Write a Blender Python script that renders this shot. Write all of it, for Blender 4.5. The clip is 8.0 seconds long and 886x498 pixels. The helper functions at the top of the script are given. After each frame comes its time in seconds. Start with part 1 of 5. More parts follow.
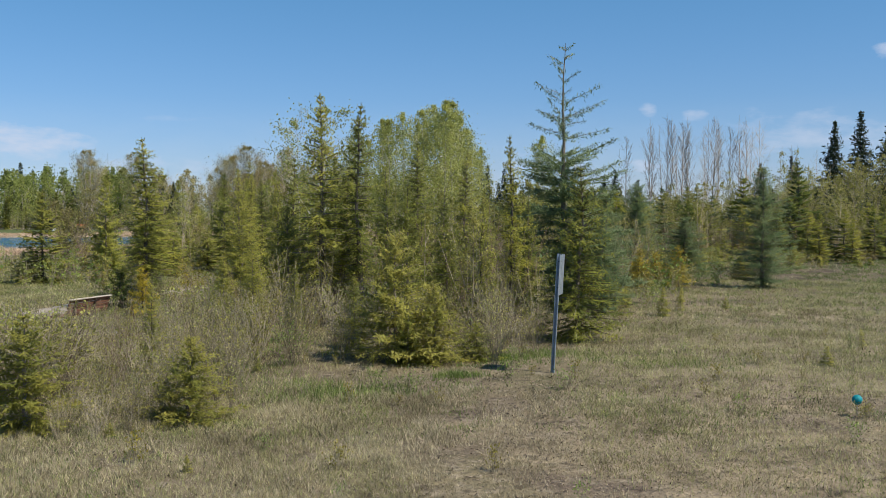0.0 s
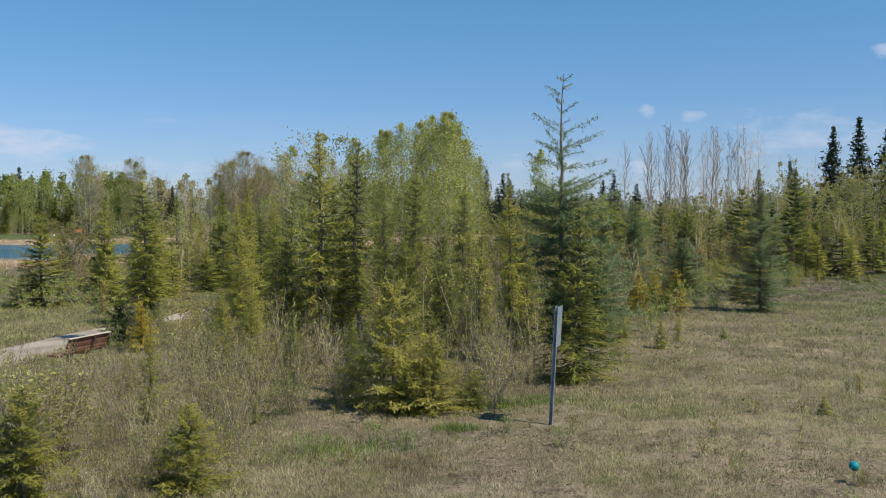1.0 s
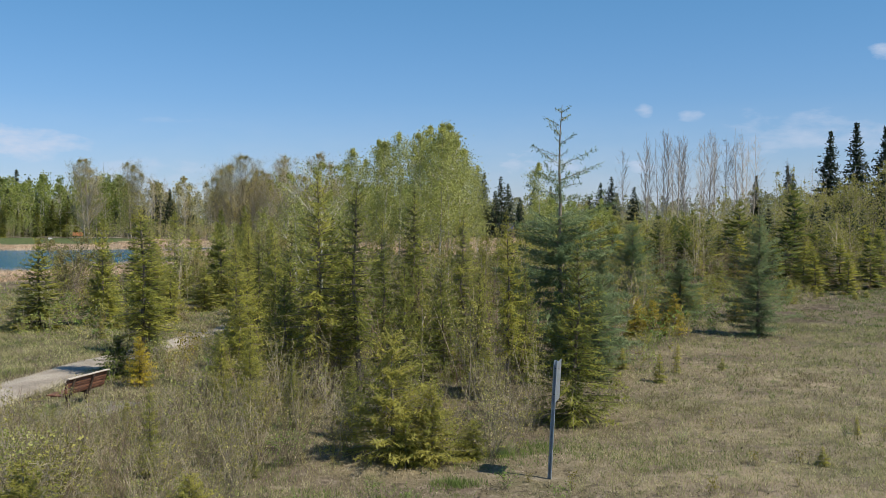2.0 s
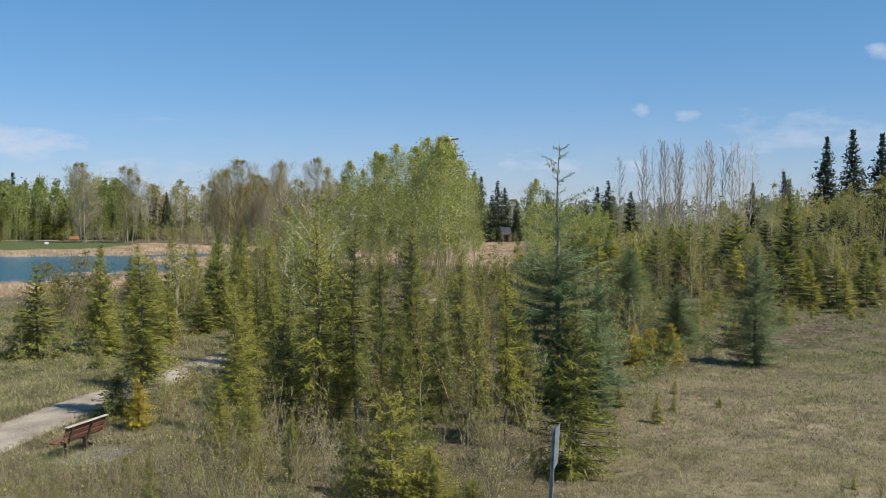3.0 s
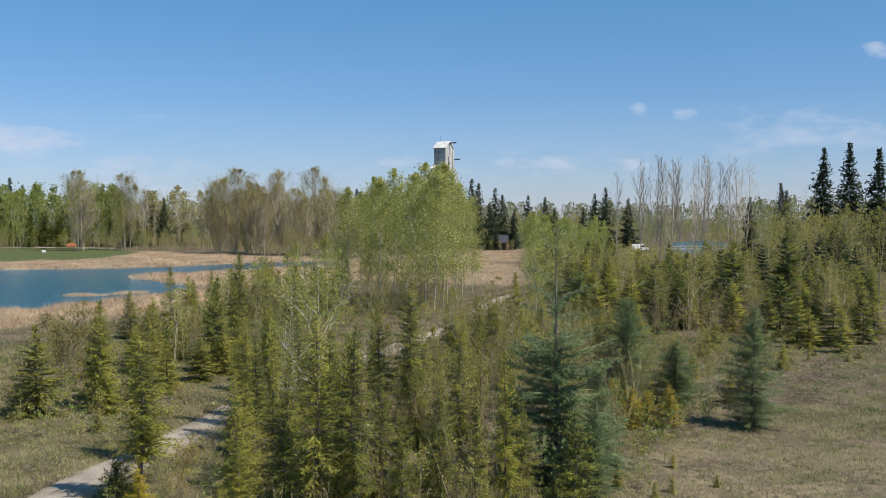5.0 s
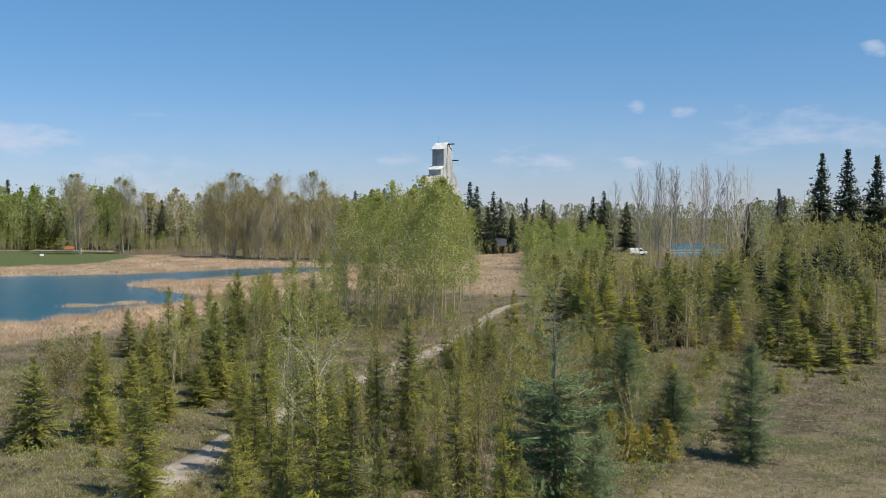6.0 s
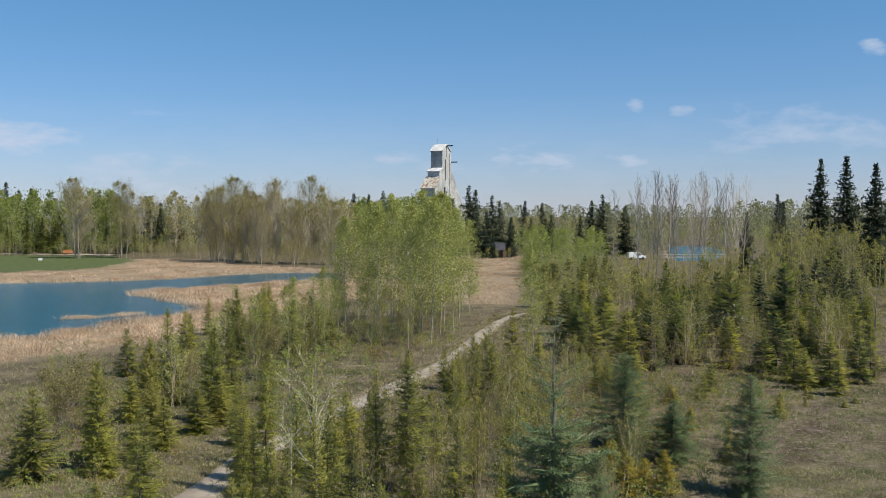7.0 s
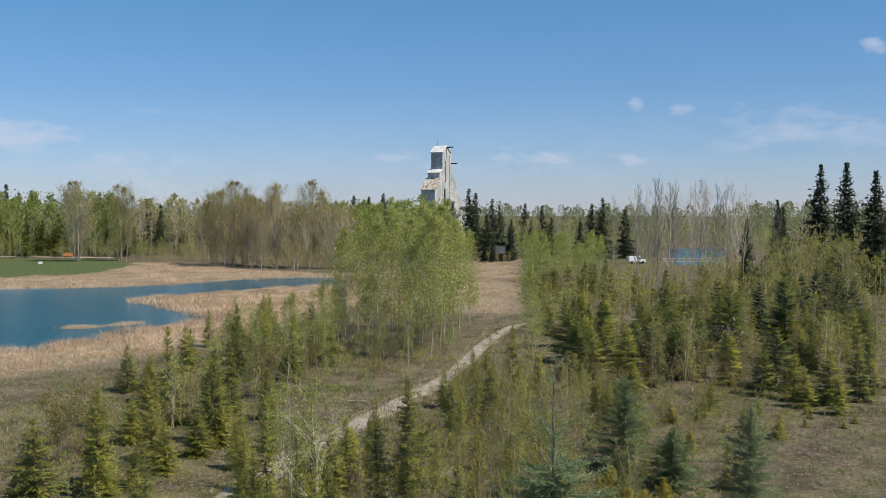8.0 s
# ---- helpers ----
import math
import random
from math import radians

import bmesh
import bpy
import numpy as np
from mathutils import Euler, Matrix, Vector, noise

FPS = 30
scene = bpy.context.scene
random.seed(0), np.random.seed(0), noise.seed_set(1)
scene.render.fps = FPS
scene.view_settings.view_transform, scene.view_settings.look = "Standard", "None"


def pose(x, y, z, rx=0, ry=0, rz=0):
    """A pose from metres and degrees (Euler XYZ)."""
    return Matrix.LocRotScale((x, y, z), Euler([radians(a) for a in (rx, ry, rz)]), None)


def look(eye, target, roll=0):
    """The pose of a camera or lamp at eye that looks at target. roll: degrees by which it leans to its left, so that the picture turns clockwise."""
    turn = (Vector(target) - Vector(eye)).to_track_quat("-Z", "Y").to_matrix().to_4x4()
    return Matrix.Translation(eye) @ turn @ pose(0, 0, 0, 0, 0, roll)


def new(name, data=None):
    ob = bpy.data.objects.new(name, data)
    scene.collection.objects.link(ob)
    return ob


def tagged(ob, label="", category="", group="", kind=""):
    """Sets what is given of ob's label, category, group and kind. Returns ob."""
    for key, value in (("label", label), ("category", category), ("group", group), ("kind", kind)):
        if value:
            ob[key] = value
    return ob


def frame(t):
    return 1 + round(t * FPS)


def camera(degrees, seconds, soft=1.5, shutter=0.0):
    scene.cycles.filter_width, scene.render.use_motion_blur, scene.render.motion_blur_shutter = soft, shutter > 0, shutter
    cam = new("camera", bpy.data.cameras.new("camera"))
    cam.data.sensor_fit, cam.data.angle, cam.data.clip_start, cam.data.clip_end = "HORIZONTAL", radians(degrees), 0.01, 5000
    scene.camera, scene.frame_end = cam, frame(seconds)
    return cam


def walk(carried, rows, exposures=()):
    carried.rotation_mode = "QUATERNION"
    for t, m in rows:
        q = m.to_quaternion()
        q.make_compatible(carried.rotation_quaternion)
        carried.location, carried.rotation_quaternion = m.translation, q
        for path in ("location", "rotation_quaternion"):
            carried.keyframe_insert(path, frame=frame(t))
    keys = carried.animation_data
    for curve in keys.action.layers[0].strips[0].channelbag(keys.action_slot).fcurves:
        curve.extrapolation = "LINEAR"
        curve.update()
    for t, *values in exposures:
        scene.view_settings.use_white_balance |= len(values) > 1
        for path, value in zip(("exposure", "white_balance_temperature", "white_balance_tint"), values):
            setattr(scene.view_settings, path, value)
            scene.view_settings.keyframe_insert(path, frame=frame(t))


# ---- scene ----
cam = camera(48.7, 8.0, soft=0.78)
METRES, EYE, TILT, LEAN, TURN = 9.4, 2.6, -1.7, 0.0, 0.0
ROWS = [
    (0.0, 0.0, 0.0, 0.0, 0.0, 0.0, -0.0),
    (0.5, 0.0015, -0.0016, 0.0491, -0.03, 0.04, 0.04),
    (1.0, 0.0018, -0.003, 0.0922, -0.06, 0.07, 0.09),
    (1.5, 0.0009, -0.0045, 0.1374, -0.1, 0.07, 0.1),
    (3.0, -0.0049, -0.0115, 0.3129, -0.39, 0.03, 0.08),
    (3.5, -0.0069, -0.016, 0.3733, -0.4, 0.03, 0.08),
    (4.0, -0.0077, -0.0194, 0.4387, -0.44, 0.01, 0.06),
    (4.5, -0.0095, -0.0204, 0.5056, -0.5, -0.03, 0.06),
    (6.0, -0.0106, -0.023, 0.7189, -0.65, -0.19, 0.03),
    (6.5, -0.0112, -0.0235, 0.7932, -0.71, -0.24, 0.04),
    (7.0, -0.0121, -0.0236, 0.8678, -0.73, -0.28, 0.03),
    (7.5, -0.0129, -0.0247, 0.9434, -0.74, -0.32, -0.0),
    (8.0, -0.0131, -0.0256, 0.9993, -0.73, -0.36, -0.02),
]
walk(cam, [(t, pose(0, 0, EYE, TILT, LEAN, TURN) @ pose(METRES * x, METRES * y, METRES * z, 90 + pitch, roll, yaw)) for t, x, y, z, yaw, pitch, roll in ROWS],
     exposures=[(0.0, 0.0), (4.0, 0.0), (6.0, -0.03), (8.0, -0.09)])

# ---- sky, sun, exposure ----
SUN_DIR = Vector((0.88, -0.5, 1.35)).normalized()
scene.view_settings.exposure = 0.0
world = bpy.data.worlds.new("world")
scene.world = world
world.use_nodes = True
wn, wl = world.node_tree.nodes, world.node_tree.links
wn.clear()
sky = wn.new("ShaderNodeTexSky")
sky.sky_type, sky.sun_disc = "NISHITA", False
sky.sun_elevation = math.asin(SUN_DIR.z)
sky.sun_rotation = math.atan2(SUN_DIR.x, SUN_DIR.y)
sky.air_density, sky.dust_density, sky.ozone_density = 1.0, 0.1, 1.5


def wmath(op, a, b, clamp=False):
    m = wn.new("ShaderNodeMath")
    m.operation, m.use_clamp = op, clamp
    for socket, v in zip(m.inputs, (a, b)):
        if isinstance(v, (int, float)):
            socket.default_value = v
        else:
            wl.new(v, socket)
    return m.outputs[0]


coord = wn.new("ShaderNodeTexCoord")
split = wn.new("ShaderNodeSeparateXYZ")
wl.new(coord.outputs["Generated"], split.inputs["Vector"])
east, north, up_ = split.outputs
# a deeper blue overhead than the model gives, less yellow at the horizon
tint = wn.new("ShaderNodeValToRGB")
tint.color_ramp.elements[0].color, tint.color_ramp.elements[1].color = (0.63, 0.72, 1.11, 1), (0.53, 0.97, 1.19, 1)
tint.color_ramp.elements[0].position, tint.color_ramp.elements[1].position = 0.0, 0.28
wl.new(up_, tint.inputs["Fac"])
deep = wn.new("ShaderNodeMix")
deep.data_type, deep.blend_type = "RGBA", "MULTIPLY"
deep.inputs[0].default_value = 1.0
wl.new(sky.outputs["Color"], deep.inputs[6])
wl.new(tint.outputs["Color"], deep.inputs[7])
# thin wisps low in the sky all round, and the few clouds to the north: place and reach as slopes from the eye
stretch = wn.new("ShaderNodeMapping")
stretch.inputs["Scale"].default_value = (17.0, 17.0, 48.0)
wl.new(coord.outputs["Generated"], stretch.inputs["Vector"])
puff = wn.new("ShaderNodeTexNoise")
puff.inputs["Scale"].default_value, puff.inputs["Detail"].default_value, puff.inputs["Roughness"].default_value = 1.2, 9.0, 0.58
wl.new(stretch.outputs["Vector"], puff.inputs["Vector"])
ahead_ = wmath("MAXIMUM", north, 0.05)
u_, v_ = wmath("DIVIDE", east, ahead_), wmath("DIVIDE", up_, ahead_)
fray = wmath("MULTIPLY", wmath("SUBTRACT", puff.outputs["Fac"], 0.5), 3.4)
total = wmath("MULTIPLY", wmath("SUBTRACT", 0.12, up_, True), wmath("MULTIPLY", wmath("ADD", puff.outputs["Fac"], -0.1), 4.2))
for x_, z_, sx, sz, much in ((-0.45, 0.08, 0.13, 0.024, 0.8), (-0.3, 0.05, 0.1, 0.02, 0.6), (0.105, 0.058, 0.055, 0.02, 0.8), (0.195, 0.056, 0.032, 0.009, 0.9), (0.35, 0.09, 0.085, 0.03, 0.5), (0.3, 0.07, 0.05, 0.012, 0.4),
                             (0.209, 0.112, 0.013, 0.012, 0.55), (0.254, 0.107, 0.019, 0.008, 0.55), (0.452, 0.172, 0.022, 0.011, 0.9), (-0.255, 0.026, 0.05, 0.011, 1.0), (0.44, 0.08, 0.05, 0.025, 0.5),
                             (-0.28, 0.103, 0.06, 0.006, 0.25), (-0.03, 0.058, 0.04, 0.012, 0.6), (0.0, 0.048, 0.07, 0.014, 0.4)):
    du = wmath("DIVIDE", wmath("SUBTRACT", u_, x_), sx)
    dv = wmath("DIVIDE", wmath("SUBTRACT", v_, z_), sz)
    near_ = wmath("SUBTRACT", 0.6, wmath("ADD", wmath("MULTIPLY", du, du), wmath("MULTIPLY", dv, dv)))
    body_ = wmath("ADD", near_, fray, True)
    inner_ = wmath("ADD", wmath("MULTIPLY", near_, 1.5), 1.2, True)
    total = wmath("MAXIMUM", total, wmath("MULTIPLY", wmath("MULTIPLY", body_, inner_), much))
veil = wmath("MULTIPLY", total, 1.0, True)
mixc = wn.new("ShaderNodeMix")
mixc.data_type = "RGBA"
mixc.inputs[7].default_value = (6.2, 6.9, 8.4, 1)
wl.new(veil, mixc.inputs[0])
wl.new(deep.outputs[2], mixc.inputs[6])
back = wn.new("ShaderNodeBackground")
back.inputs["Strength"].default_value = 0.097
wout = wn.new("ShaderNodeOutputWorld")
wl.new(mixc.outputs[2], back.inputs["Color"])
wl.new(back.outputs["Background"], wout.inputs["Surface"])
sun = new("sun", bpy.data.lights.new("sun", "SUN"))
sun.data.energy, sun.data.angle, sun.data.color = 5.3, radians(0.6), (1.0, 0.928, 0.79)
sun.matrix_world = look(SUN_DIR * 100, (0, 0, 0))


# ---- materials ----
def surface(name, a, b, c=None, size=1.0, fine=0.05, rough=0.8, bump=0.3, metal=0.0, per_object=0.0, per_piece=0.0,
            leafy=0.0, world_space=False, spec=0.3, rounded=0.0):
    """Two or three colours mottled at a large and a fine size (metres), with relief and chance differences between things and pieces."""
    m = bpy.data.materials.new(name)
    m.use_nodes = True
    n, l = m.node_tree.nodes, m.node_tree.links
    bsdf, out = n["Principled BSDF"], n["Material Output"]
    if world_space:
        src = n.new("ShaderNodeNewGeometry").outputs["Position"]
    else:
        src = n.new("ShaderNodeTexCoord").outputs["Object"]
    big, small = n.new("ShaderNodeTexNoise"), n.new("ShaderNodeTexNoise")
    for node, s, d in ((big, size, 5.0), (small, fine, 3.0)):
        node.inputs["Scale"].default_value, node.inputs["Detail"].default_value = 1.0 / s, d
        l.new(src, node.inputs["Vector"])
    ramp = n.new("ShaderNodeValToRGB")
    ramp.color_ramp.elements[0].position, ramp.color_ramp.elements[1].position = 0.36, 0.64
    ramp.color_ramp.elements[0].color, ramp.color_ramp.elements[1].color = (*a, 1), (*b, 1)
    if c:
        ramp.color_ramp.elements.new(0.5).color = (*c, 1)
    value = big.outputs["Fac"]
    chance = None
    if per_piece:
        chance = n.new("ShaderNodeNewGeometry").outputs["Random Per Island"]
        add = n.new("ShaderNodeMath")
        add.operation = "MULTIPLY_ADD"
        l.new(chance, add.inputs[0])
        add.inputs[1].default_value = per_piece
        l.new(value, add.inputs[2])
        sub = n.new("ShaderNodeMath")
        sub.operation = "SUBTRACT"
        l.new(add.outputs[0], sub.inputs[0])
        sub.inputs[1].default_value = per_piece / 2
        value = sub.outputs[0]
    if per_object:
        info = n.new("ShaderNodeObjectInfo")
        add = n.new("ShaderNodeMath")
        add.operation = "MULTIPLY_ADD"
        l.new(info.outputs["Random"], add.inputs[0])
        add.inputs[1].default_value = per_object
        l.new(value, add.inputs[2])
        sub = n.new("ShaderNodeMath")
        sub.operation = "SUBTRACT"
        l.new(add.outputs[0], sub.inputs[0])
        sub.inputs[1].default_value = per_object / 2
        value = sub.outputs[0]
    l.new(value, ramp.inputs["Fac"])
    grain = n.new("ShaderNodeMapRange")
    grain.inputs["From Min"].default_value, grain.inputs["From Max"].default_value = 0.25, 0.75
    grain.inputs["To Min"].default_value, grain.inputs["To Max"].default_value = 0.72, 1.25
    l.new(small.outputs["Fac"], grain.inputs["Value"])
    mul = n.new("ShaderNodeMix")
    mul.data_type, mul.blend_type = "RGBA", "MULTIPLY"
    mul.inputs[0].default_value = 1.0
    l.new(ramp.outputs["Color"], mul.inputs[6])
    l.new(grain.outputs["Result"], mul.inputs[7])
    l.new(mul.outputs[2], bsdf.inputs["Base Color"])
    bsdf.inputs["Roughness"].default_value, bsdf.inputs["Metallic"].default_value = rough, metal
    bsdf.inputs["Specular IOR Level"].default_value = spec
    if bump:
        b_ = n.new("ShaderNodeBump")
        b_.inputs["Strength"].default_value, b_.inputs["Distance"].default_value = bump, fine
        l.new(small.outputs["Fac"], b_.inputs["Height"])
        l.new(b_.outputs["Normal"], bsdf.inputs["Normal"])
    if rounded:
        # sprays share the roundness of their crown: the normal leans away from the stem
        away = n.new("ShaderNodeVectorMath")
        away.operation = "MULTIPLY_ADD"
        l.new(n.new("ShaderNodeTexCoord").outputs["Object"], away.inputs[0])
        away.inputs[1].default_value, away.inputs[2].default_value = (1, 1, 0.0), (0, 0, 0.8)
        turn_ = n.new("ShaderNodeVectorTransform")
        turn_.vector_type, turn_.convert_from, turn_.convert_to = "NORMAL", "OBJECT", "WORLD"
        l.new(away.outputs[0], turn_.inputs[0])
        blend = n.new("ShaderNodeMix")
        blend.data_type = "VECTOR"
        blend.inputs[0].default_value = rounded
        l.new(n.new("ShaderNodeNewGeometry").outputs["Normal"], blend.inputs[4])
        l.new(turn_.outputs[0], blend.inputs[5])
        even = n.new("ShaderNodeVectorMath")
        even.operation = "NORMALIZE"
        l.new(blend.outputs[1], even.inputs[0])
        l.new(even.outputs[0], bsdf.inputs["Normal"])
    if leafy:
        tr, mixs = n.new("ShaderNodeBsdfTranslucent"), n.new("ShaderNodeMixShader")
        l.new(mul.outputs[2], tr.inputs["Color"])
        mixs.inputs[0].default_value = leafy
        l.new(bsdf.outputs[0], mixs.inputs[1])
        l.new(tr.outputs[0], mixs.inputs[2])
        l.new(mixs.outputs[0], out.inputs["Surface"])
    return m


NEEDLE = surface("spruce_needles", (0.18, 0.205, 0.05), (0.48, 0.465, 0.1), (0.33, 0.34, 0.074), size=0.6, fine=0.06, bump=0, per_object=0.26, per_piece=0.08, leafy=0.6, rough=0.6, rounded=0.74)
NEEDLE_DEEP = surface("deep_green_needles", (0.08, 0.115, 0.028), (0.4, 0.385, 0.066), (0.21, 0.23, 0.044), size=0.8, fine=0.06, bump=0, per_object=0.32, per_piece=0.12, leafy=0.5, rough=0.6, rounded=0.68)
NEEDLE_FLAT = surface("thicket_needles", (0.075, 0.1, 0.022), (0.3, 0.29, 0.052), (0.17, 0.185, 0.036), size=2.4, fine=0.06, bump=0, per_piece=0.15, leafy=0.35, rough=0.6)
DARK_FLAT = surface("woodland_needles", (0.025, 0.042, 0.02), (0.07, 0.09, 0.035), size=4.0, fine=0.1, bump=0, per_piece=0.25, leafy=0.2, rough=0.6)
NEEDLE_YELLOW = surface("yellow_green_needles", (0.26, 0.27, 0.062), (0.47, 0.44, 0.11), (0.37, 0.355, 0.085), size=0.8, fine=0.06, bump=0, per_object=0.2, per_piece=0.06, leafy=0.58, rough=0.6, rounded=0.75)
NEEDLE_AMBER = surface("amber_needles", (0.27, 0.225, 0.035), (0.52, 0.42, 0.06), size=0.6, fine=0.06, bump=0, per_piece=0.15, leafy=0.4, rough=0.6, rounded=0.6)
NEEDLE_GOLD = surface("golden_needles", (0.4, 0.325, 0.035), (0.62, 0.5, 0.055), size=0.6, fine=0.06, bump=0, per_piece=0.1, leafy=0.4, rough=0.6, rounded=0.6)
NEEDLE_DARK = surface("dark_needles", (0.025, 0.042, 0.02), (0.07, 0.09, 0.035), (0.042, 0.062, 0.026), size=2.0, fine=0.1, bump=0, per_object=0.2, per_piece=0.25, leafy=0.2, rough=0.6, rounded=0.6)
NEEDLE_BLUE = surface("blue_green_needles", (0.1, 0.155, 0.07), (0.24, 0.3, 0.14), (0.165, 0.225, 0.1), size=1.0, fine=0.05, bump=0, per_object=0.2, per_piece=0.1, leafy=0.5, rough=0.6, rounded=0.8)
NEEDLE_PALE = surface("pale_larch_needles", (0.115, 0.172, 0.07), (0.265, 0.325, 0.15), (0.185, 0.243, 0.11), size=1.0, fine=0.05, bump=0, per_piece=0.15, leafy=0.3, rough=0.6, rounded=0.4)
LEAF = surface("fresh_poplar_leaves", (0.29, 0.31, 0.08), (0.51, 0.515, 0.165), (0.4, 0.415, 0.115), size=1.5, fine=0.1, bump=0, per_object=0.2, per_piece=0.3, leafy=0.48, rough=0.5)
LEAF_YELLOW = surface("yellow_willow_leaves", (0.26, 0.25, 0.06), (0.46, 0.425, 0.11), (0.36, 0.335, 0.085), size=1.5, fine=0.1, bump=0, per_object=0.25, per_piece=0.15, leafy=0.48, rough=0.5)
LEAF_FAR = surface("green_woodland_leaves", (0.2, 0.24, 0.06), (0.4, 0.43, 0.115), (0.3, 0.345, 0.088), size=5.0, fine=0.4, bump=0, per_object=0.35, per_piece=0.15, leafy=0.55, rough=0.6)
# far foliage: the haze of distance is mixed into these paler, bluer colours
LEAF_HAZE = surface("hazed_skyline_foliage", (0.21, 0.22, 0.105), (0.36, 0.36, 0.18), (0.28, 0.285, 0.14), size=14.0, fine=0.6, bump=0, per_piece=0.2, leafy=0.4, rough=0.7)
LEAF_BROWN = surface("opening_brown_buds", (0.28, 0.25, 0.10), (0.5, 0.44, 0.19), (0.39, 0.345, 0.14), size=3.0, fine=0.3, bump=0, per_object=0.3, per_piece=0.25, leafy=0.45, rough=0.7)
LEAF_RUST = surface("rusty_yellow_leaves", (0.2, 0.18, 0.035), (0.42, 0.35, 0.05), size=0.8, fine=0.06, bump=0, per_piece=0.15, leafy=0.35, rough=0.6)
LEAF_OLIVE = surface("olive_opening_buds", (0.27, 0.24, 0.088), (0.47, 0.405, 0.165), (0.37, 0.32, 0.125), size=3.0, fine=0.3, bump=0, per_object=0.25, per_piece=0.12, leafy=0.52, rough=0.7)
LEAF_PALE = surface("pale_catkins", (0.42, 0.42, 0.3), (0.62, 0.62, 0.48), size=0.6, fine=0.1, bump=0, per_piece=0.3, leafy=0.3, rough=0.6)
LEAF_GREEN = surface("bright_shrub_leaves", (0.14, 0.22, 0.04), (0.3, 0.4, 0.09), size=0.5, fine=0.05, bump=0, per_object=0.2, per_piece=0.3, leafy=0.4, rough=0.45)
BARK = surface("grey_brown_bark", (0.11, 0.09, 0.07), (0.25, 0.21, 0.165), size=0.3, fine=0.03, bump=0.5, per_object=0.2)
BARK_PALE = surface("pale_poplar_bark", (0.28, 0.25, 0.19), (0.5, 0.47, 0.38), (0.42, 0.39, 0.30), size=0.5, fine=0.05, bump=0.3, per_object=0.2)
BARK_TWIG = surface("grey_twigs", (0.19, 0.16, 0.105), (0.42, 0.355, 0.25), size=0.3, fine=0.04, bump=0.2, per_object=0.4, per_piece=0.2)
BARK_BARE = surface("pale_bare_poplar_bark", (0.28, 0.24, 0.195), (0.5, 0.44, 0.37), size=0.5, fine=0.06, bump=0.2, per_object=0.3)
BARK_RED = surface("reddish_twigs", (0.16, 0.10, 0.075), (0.28, 0.2, 0.15), size=0.3, fine=0.04, bump=0.2, per_object=0.4, per_piece=0.2)
LITTER = surface("dead_leaf_litter", (0.05, 0.036, 0.026), (0.33, 0.26, 0.195), (0.19, 0.14, 0.1), size=0.5, fine=0.1, bump=0, per_piece=0.5, world_space=True)
DRY = surface("dry_grass_blades", (0.19, 0.16, 0.09), (0.55, 0.47, 0.31), (0.35, 0.3, 0.18), size=1.6, fine=0.2, bump=0, per_piece=0.4, leafy=0.25, world_space=True)
GREEN = surface("green_grass_blades", (0.09, 0.15, 0.03), (0.2, 0.27, 0.06), size=1.0, fine=0.2, bump=0, per_piece=0.3, leafy=0.3, world_space=True)
GREEN_BRIGHT = surface("fresh_grass_blades", (0.12, 0.175, 0.045), (0.25, 0.315, 0.085), size=0.6, fine=0.2, bump=0, per_piece=0.3, leafy=0.35, world_space=True)
DRY_GREEN = surface("yellowish_grass_blades", (0.23, 0.24, 0.085), (0.52, 0.49, 0.24), (0.36, 0.355, 0.15), size=1.6, fine=0.2, bump=0, per_piece=0.4, leafy=0.3, world_space=True)
REED = surface("dry_reeds", (0.45, 0.315, 0.205), (0.76, 0.575, 0.4), (0.61, 0.45, 0.3), size=7.0, fine=0.6, bump=0, per_piece=0.3, leafy=0.25, world_space=True)
GRAVEL = surface("pale_gravel", (0.25, 0.21, 0.165), (0.42, 0.365, 0.295), (0.335, 0.287, 0.232), size=1.3, fine=0.05, bump=0.8, world_space=True)
METAL_SHEET = surface("weathered_sheet_metal", (0.34, 0.335, 0.32), (0.58, 0.575, 0.55), (0.47, 0.465, 0.44), size=5.0, fine=0.7, bump=0.1, rough=0.55, spec=0.4)
METAL_ROOF = surface("bright_sheet_roof", (0.62, 0.61, 0.58), (0.82, 0.81, 0.78), size=3.0, fine=0.4, bump=0.1, rough=0.5)
RUST_ROOF = surface("rust_streaked_roof", (0.3, 0.16, 0.08), (0.72, 0.68, 0.6), (0.56, 0.49, 0.40), size=1.1, fine=0.25, bump=0.1, rough=0.6)
GALV = surface("galvanised_steel", (0.30, 0.35, 0.41), (0.44, 0.49, 0.55), size=0.15, fine=0.01, rough=0.45, metal=0.6, bump=0.05, spec=0.5)
PLANK = surface("weathered_red_brown_wood", (0.12, 0.055, 0.035), (0.25, 0.12, 0.075), size=0.3, fine=0.03, rough=0.7, bump=0.3, per_object=0.3)
PLANK_GREY = surface("sun_bleached_wood", (0.38, 0.32, 0.26), (0.58, 0.5, 0.42), size=0.2, fine=0.02, rough=0.75, bump=0.3)
DARK = surface("dark_opening", (0.015, 0.015, 0.016), (0.03, 0.03, 0.03), size=0.5, rough=0.4)
WHITE = surface("white_paint", (0.72, 0.72, 0.72), (0.84, 0.84, 0.83), size=0.8, fine=0.1, rough=0.35, bump=0.02)
TEAL = surface("teal_plastic", (0.0, 0.2, 0.23), (0.01, 0.27, 0.31), size=0.05, fine=0.01, rough=0.6, bump=0.03)
SLATE = surface("slate_roof", (0.05, 0.052, 0.065), (0.1, 0.1, 0.125), size=1.0, fine=0.2)
LOGWALL = surface("dark_log_wall", (0.06, 0.04, 0.03), (0.12, 0.085, 0.06), size=0.6, fine=0.15)
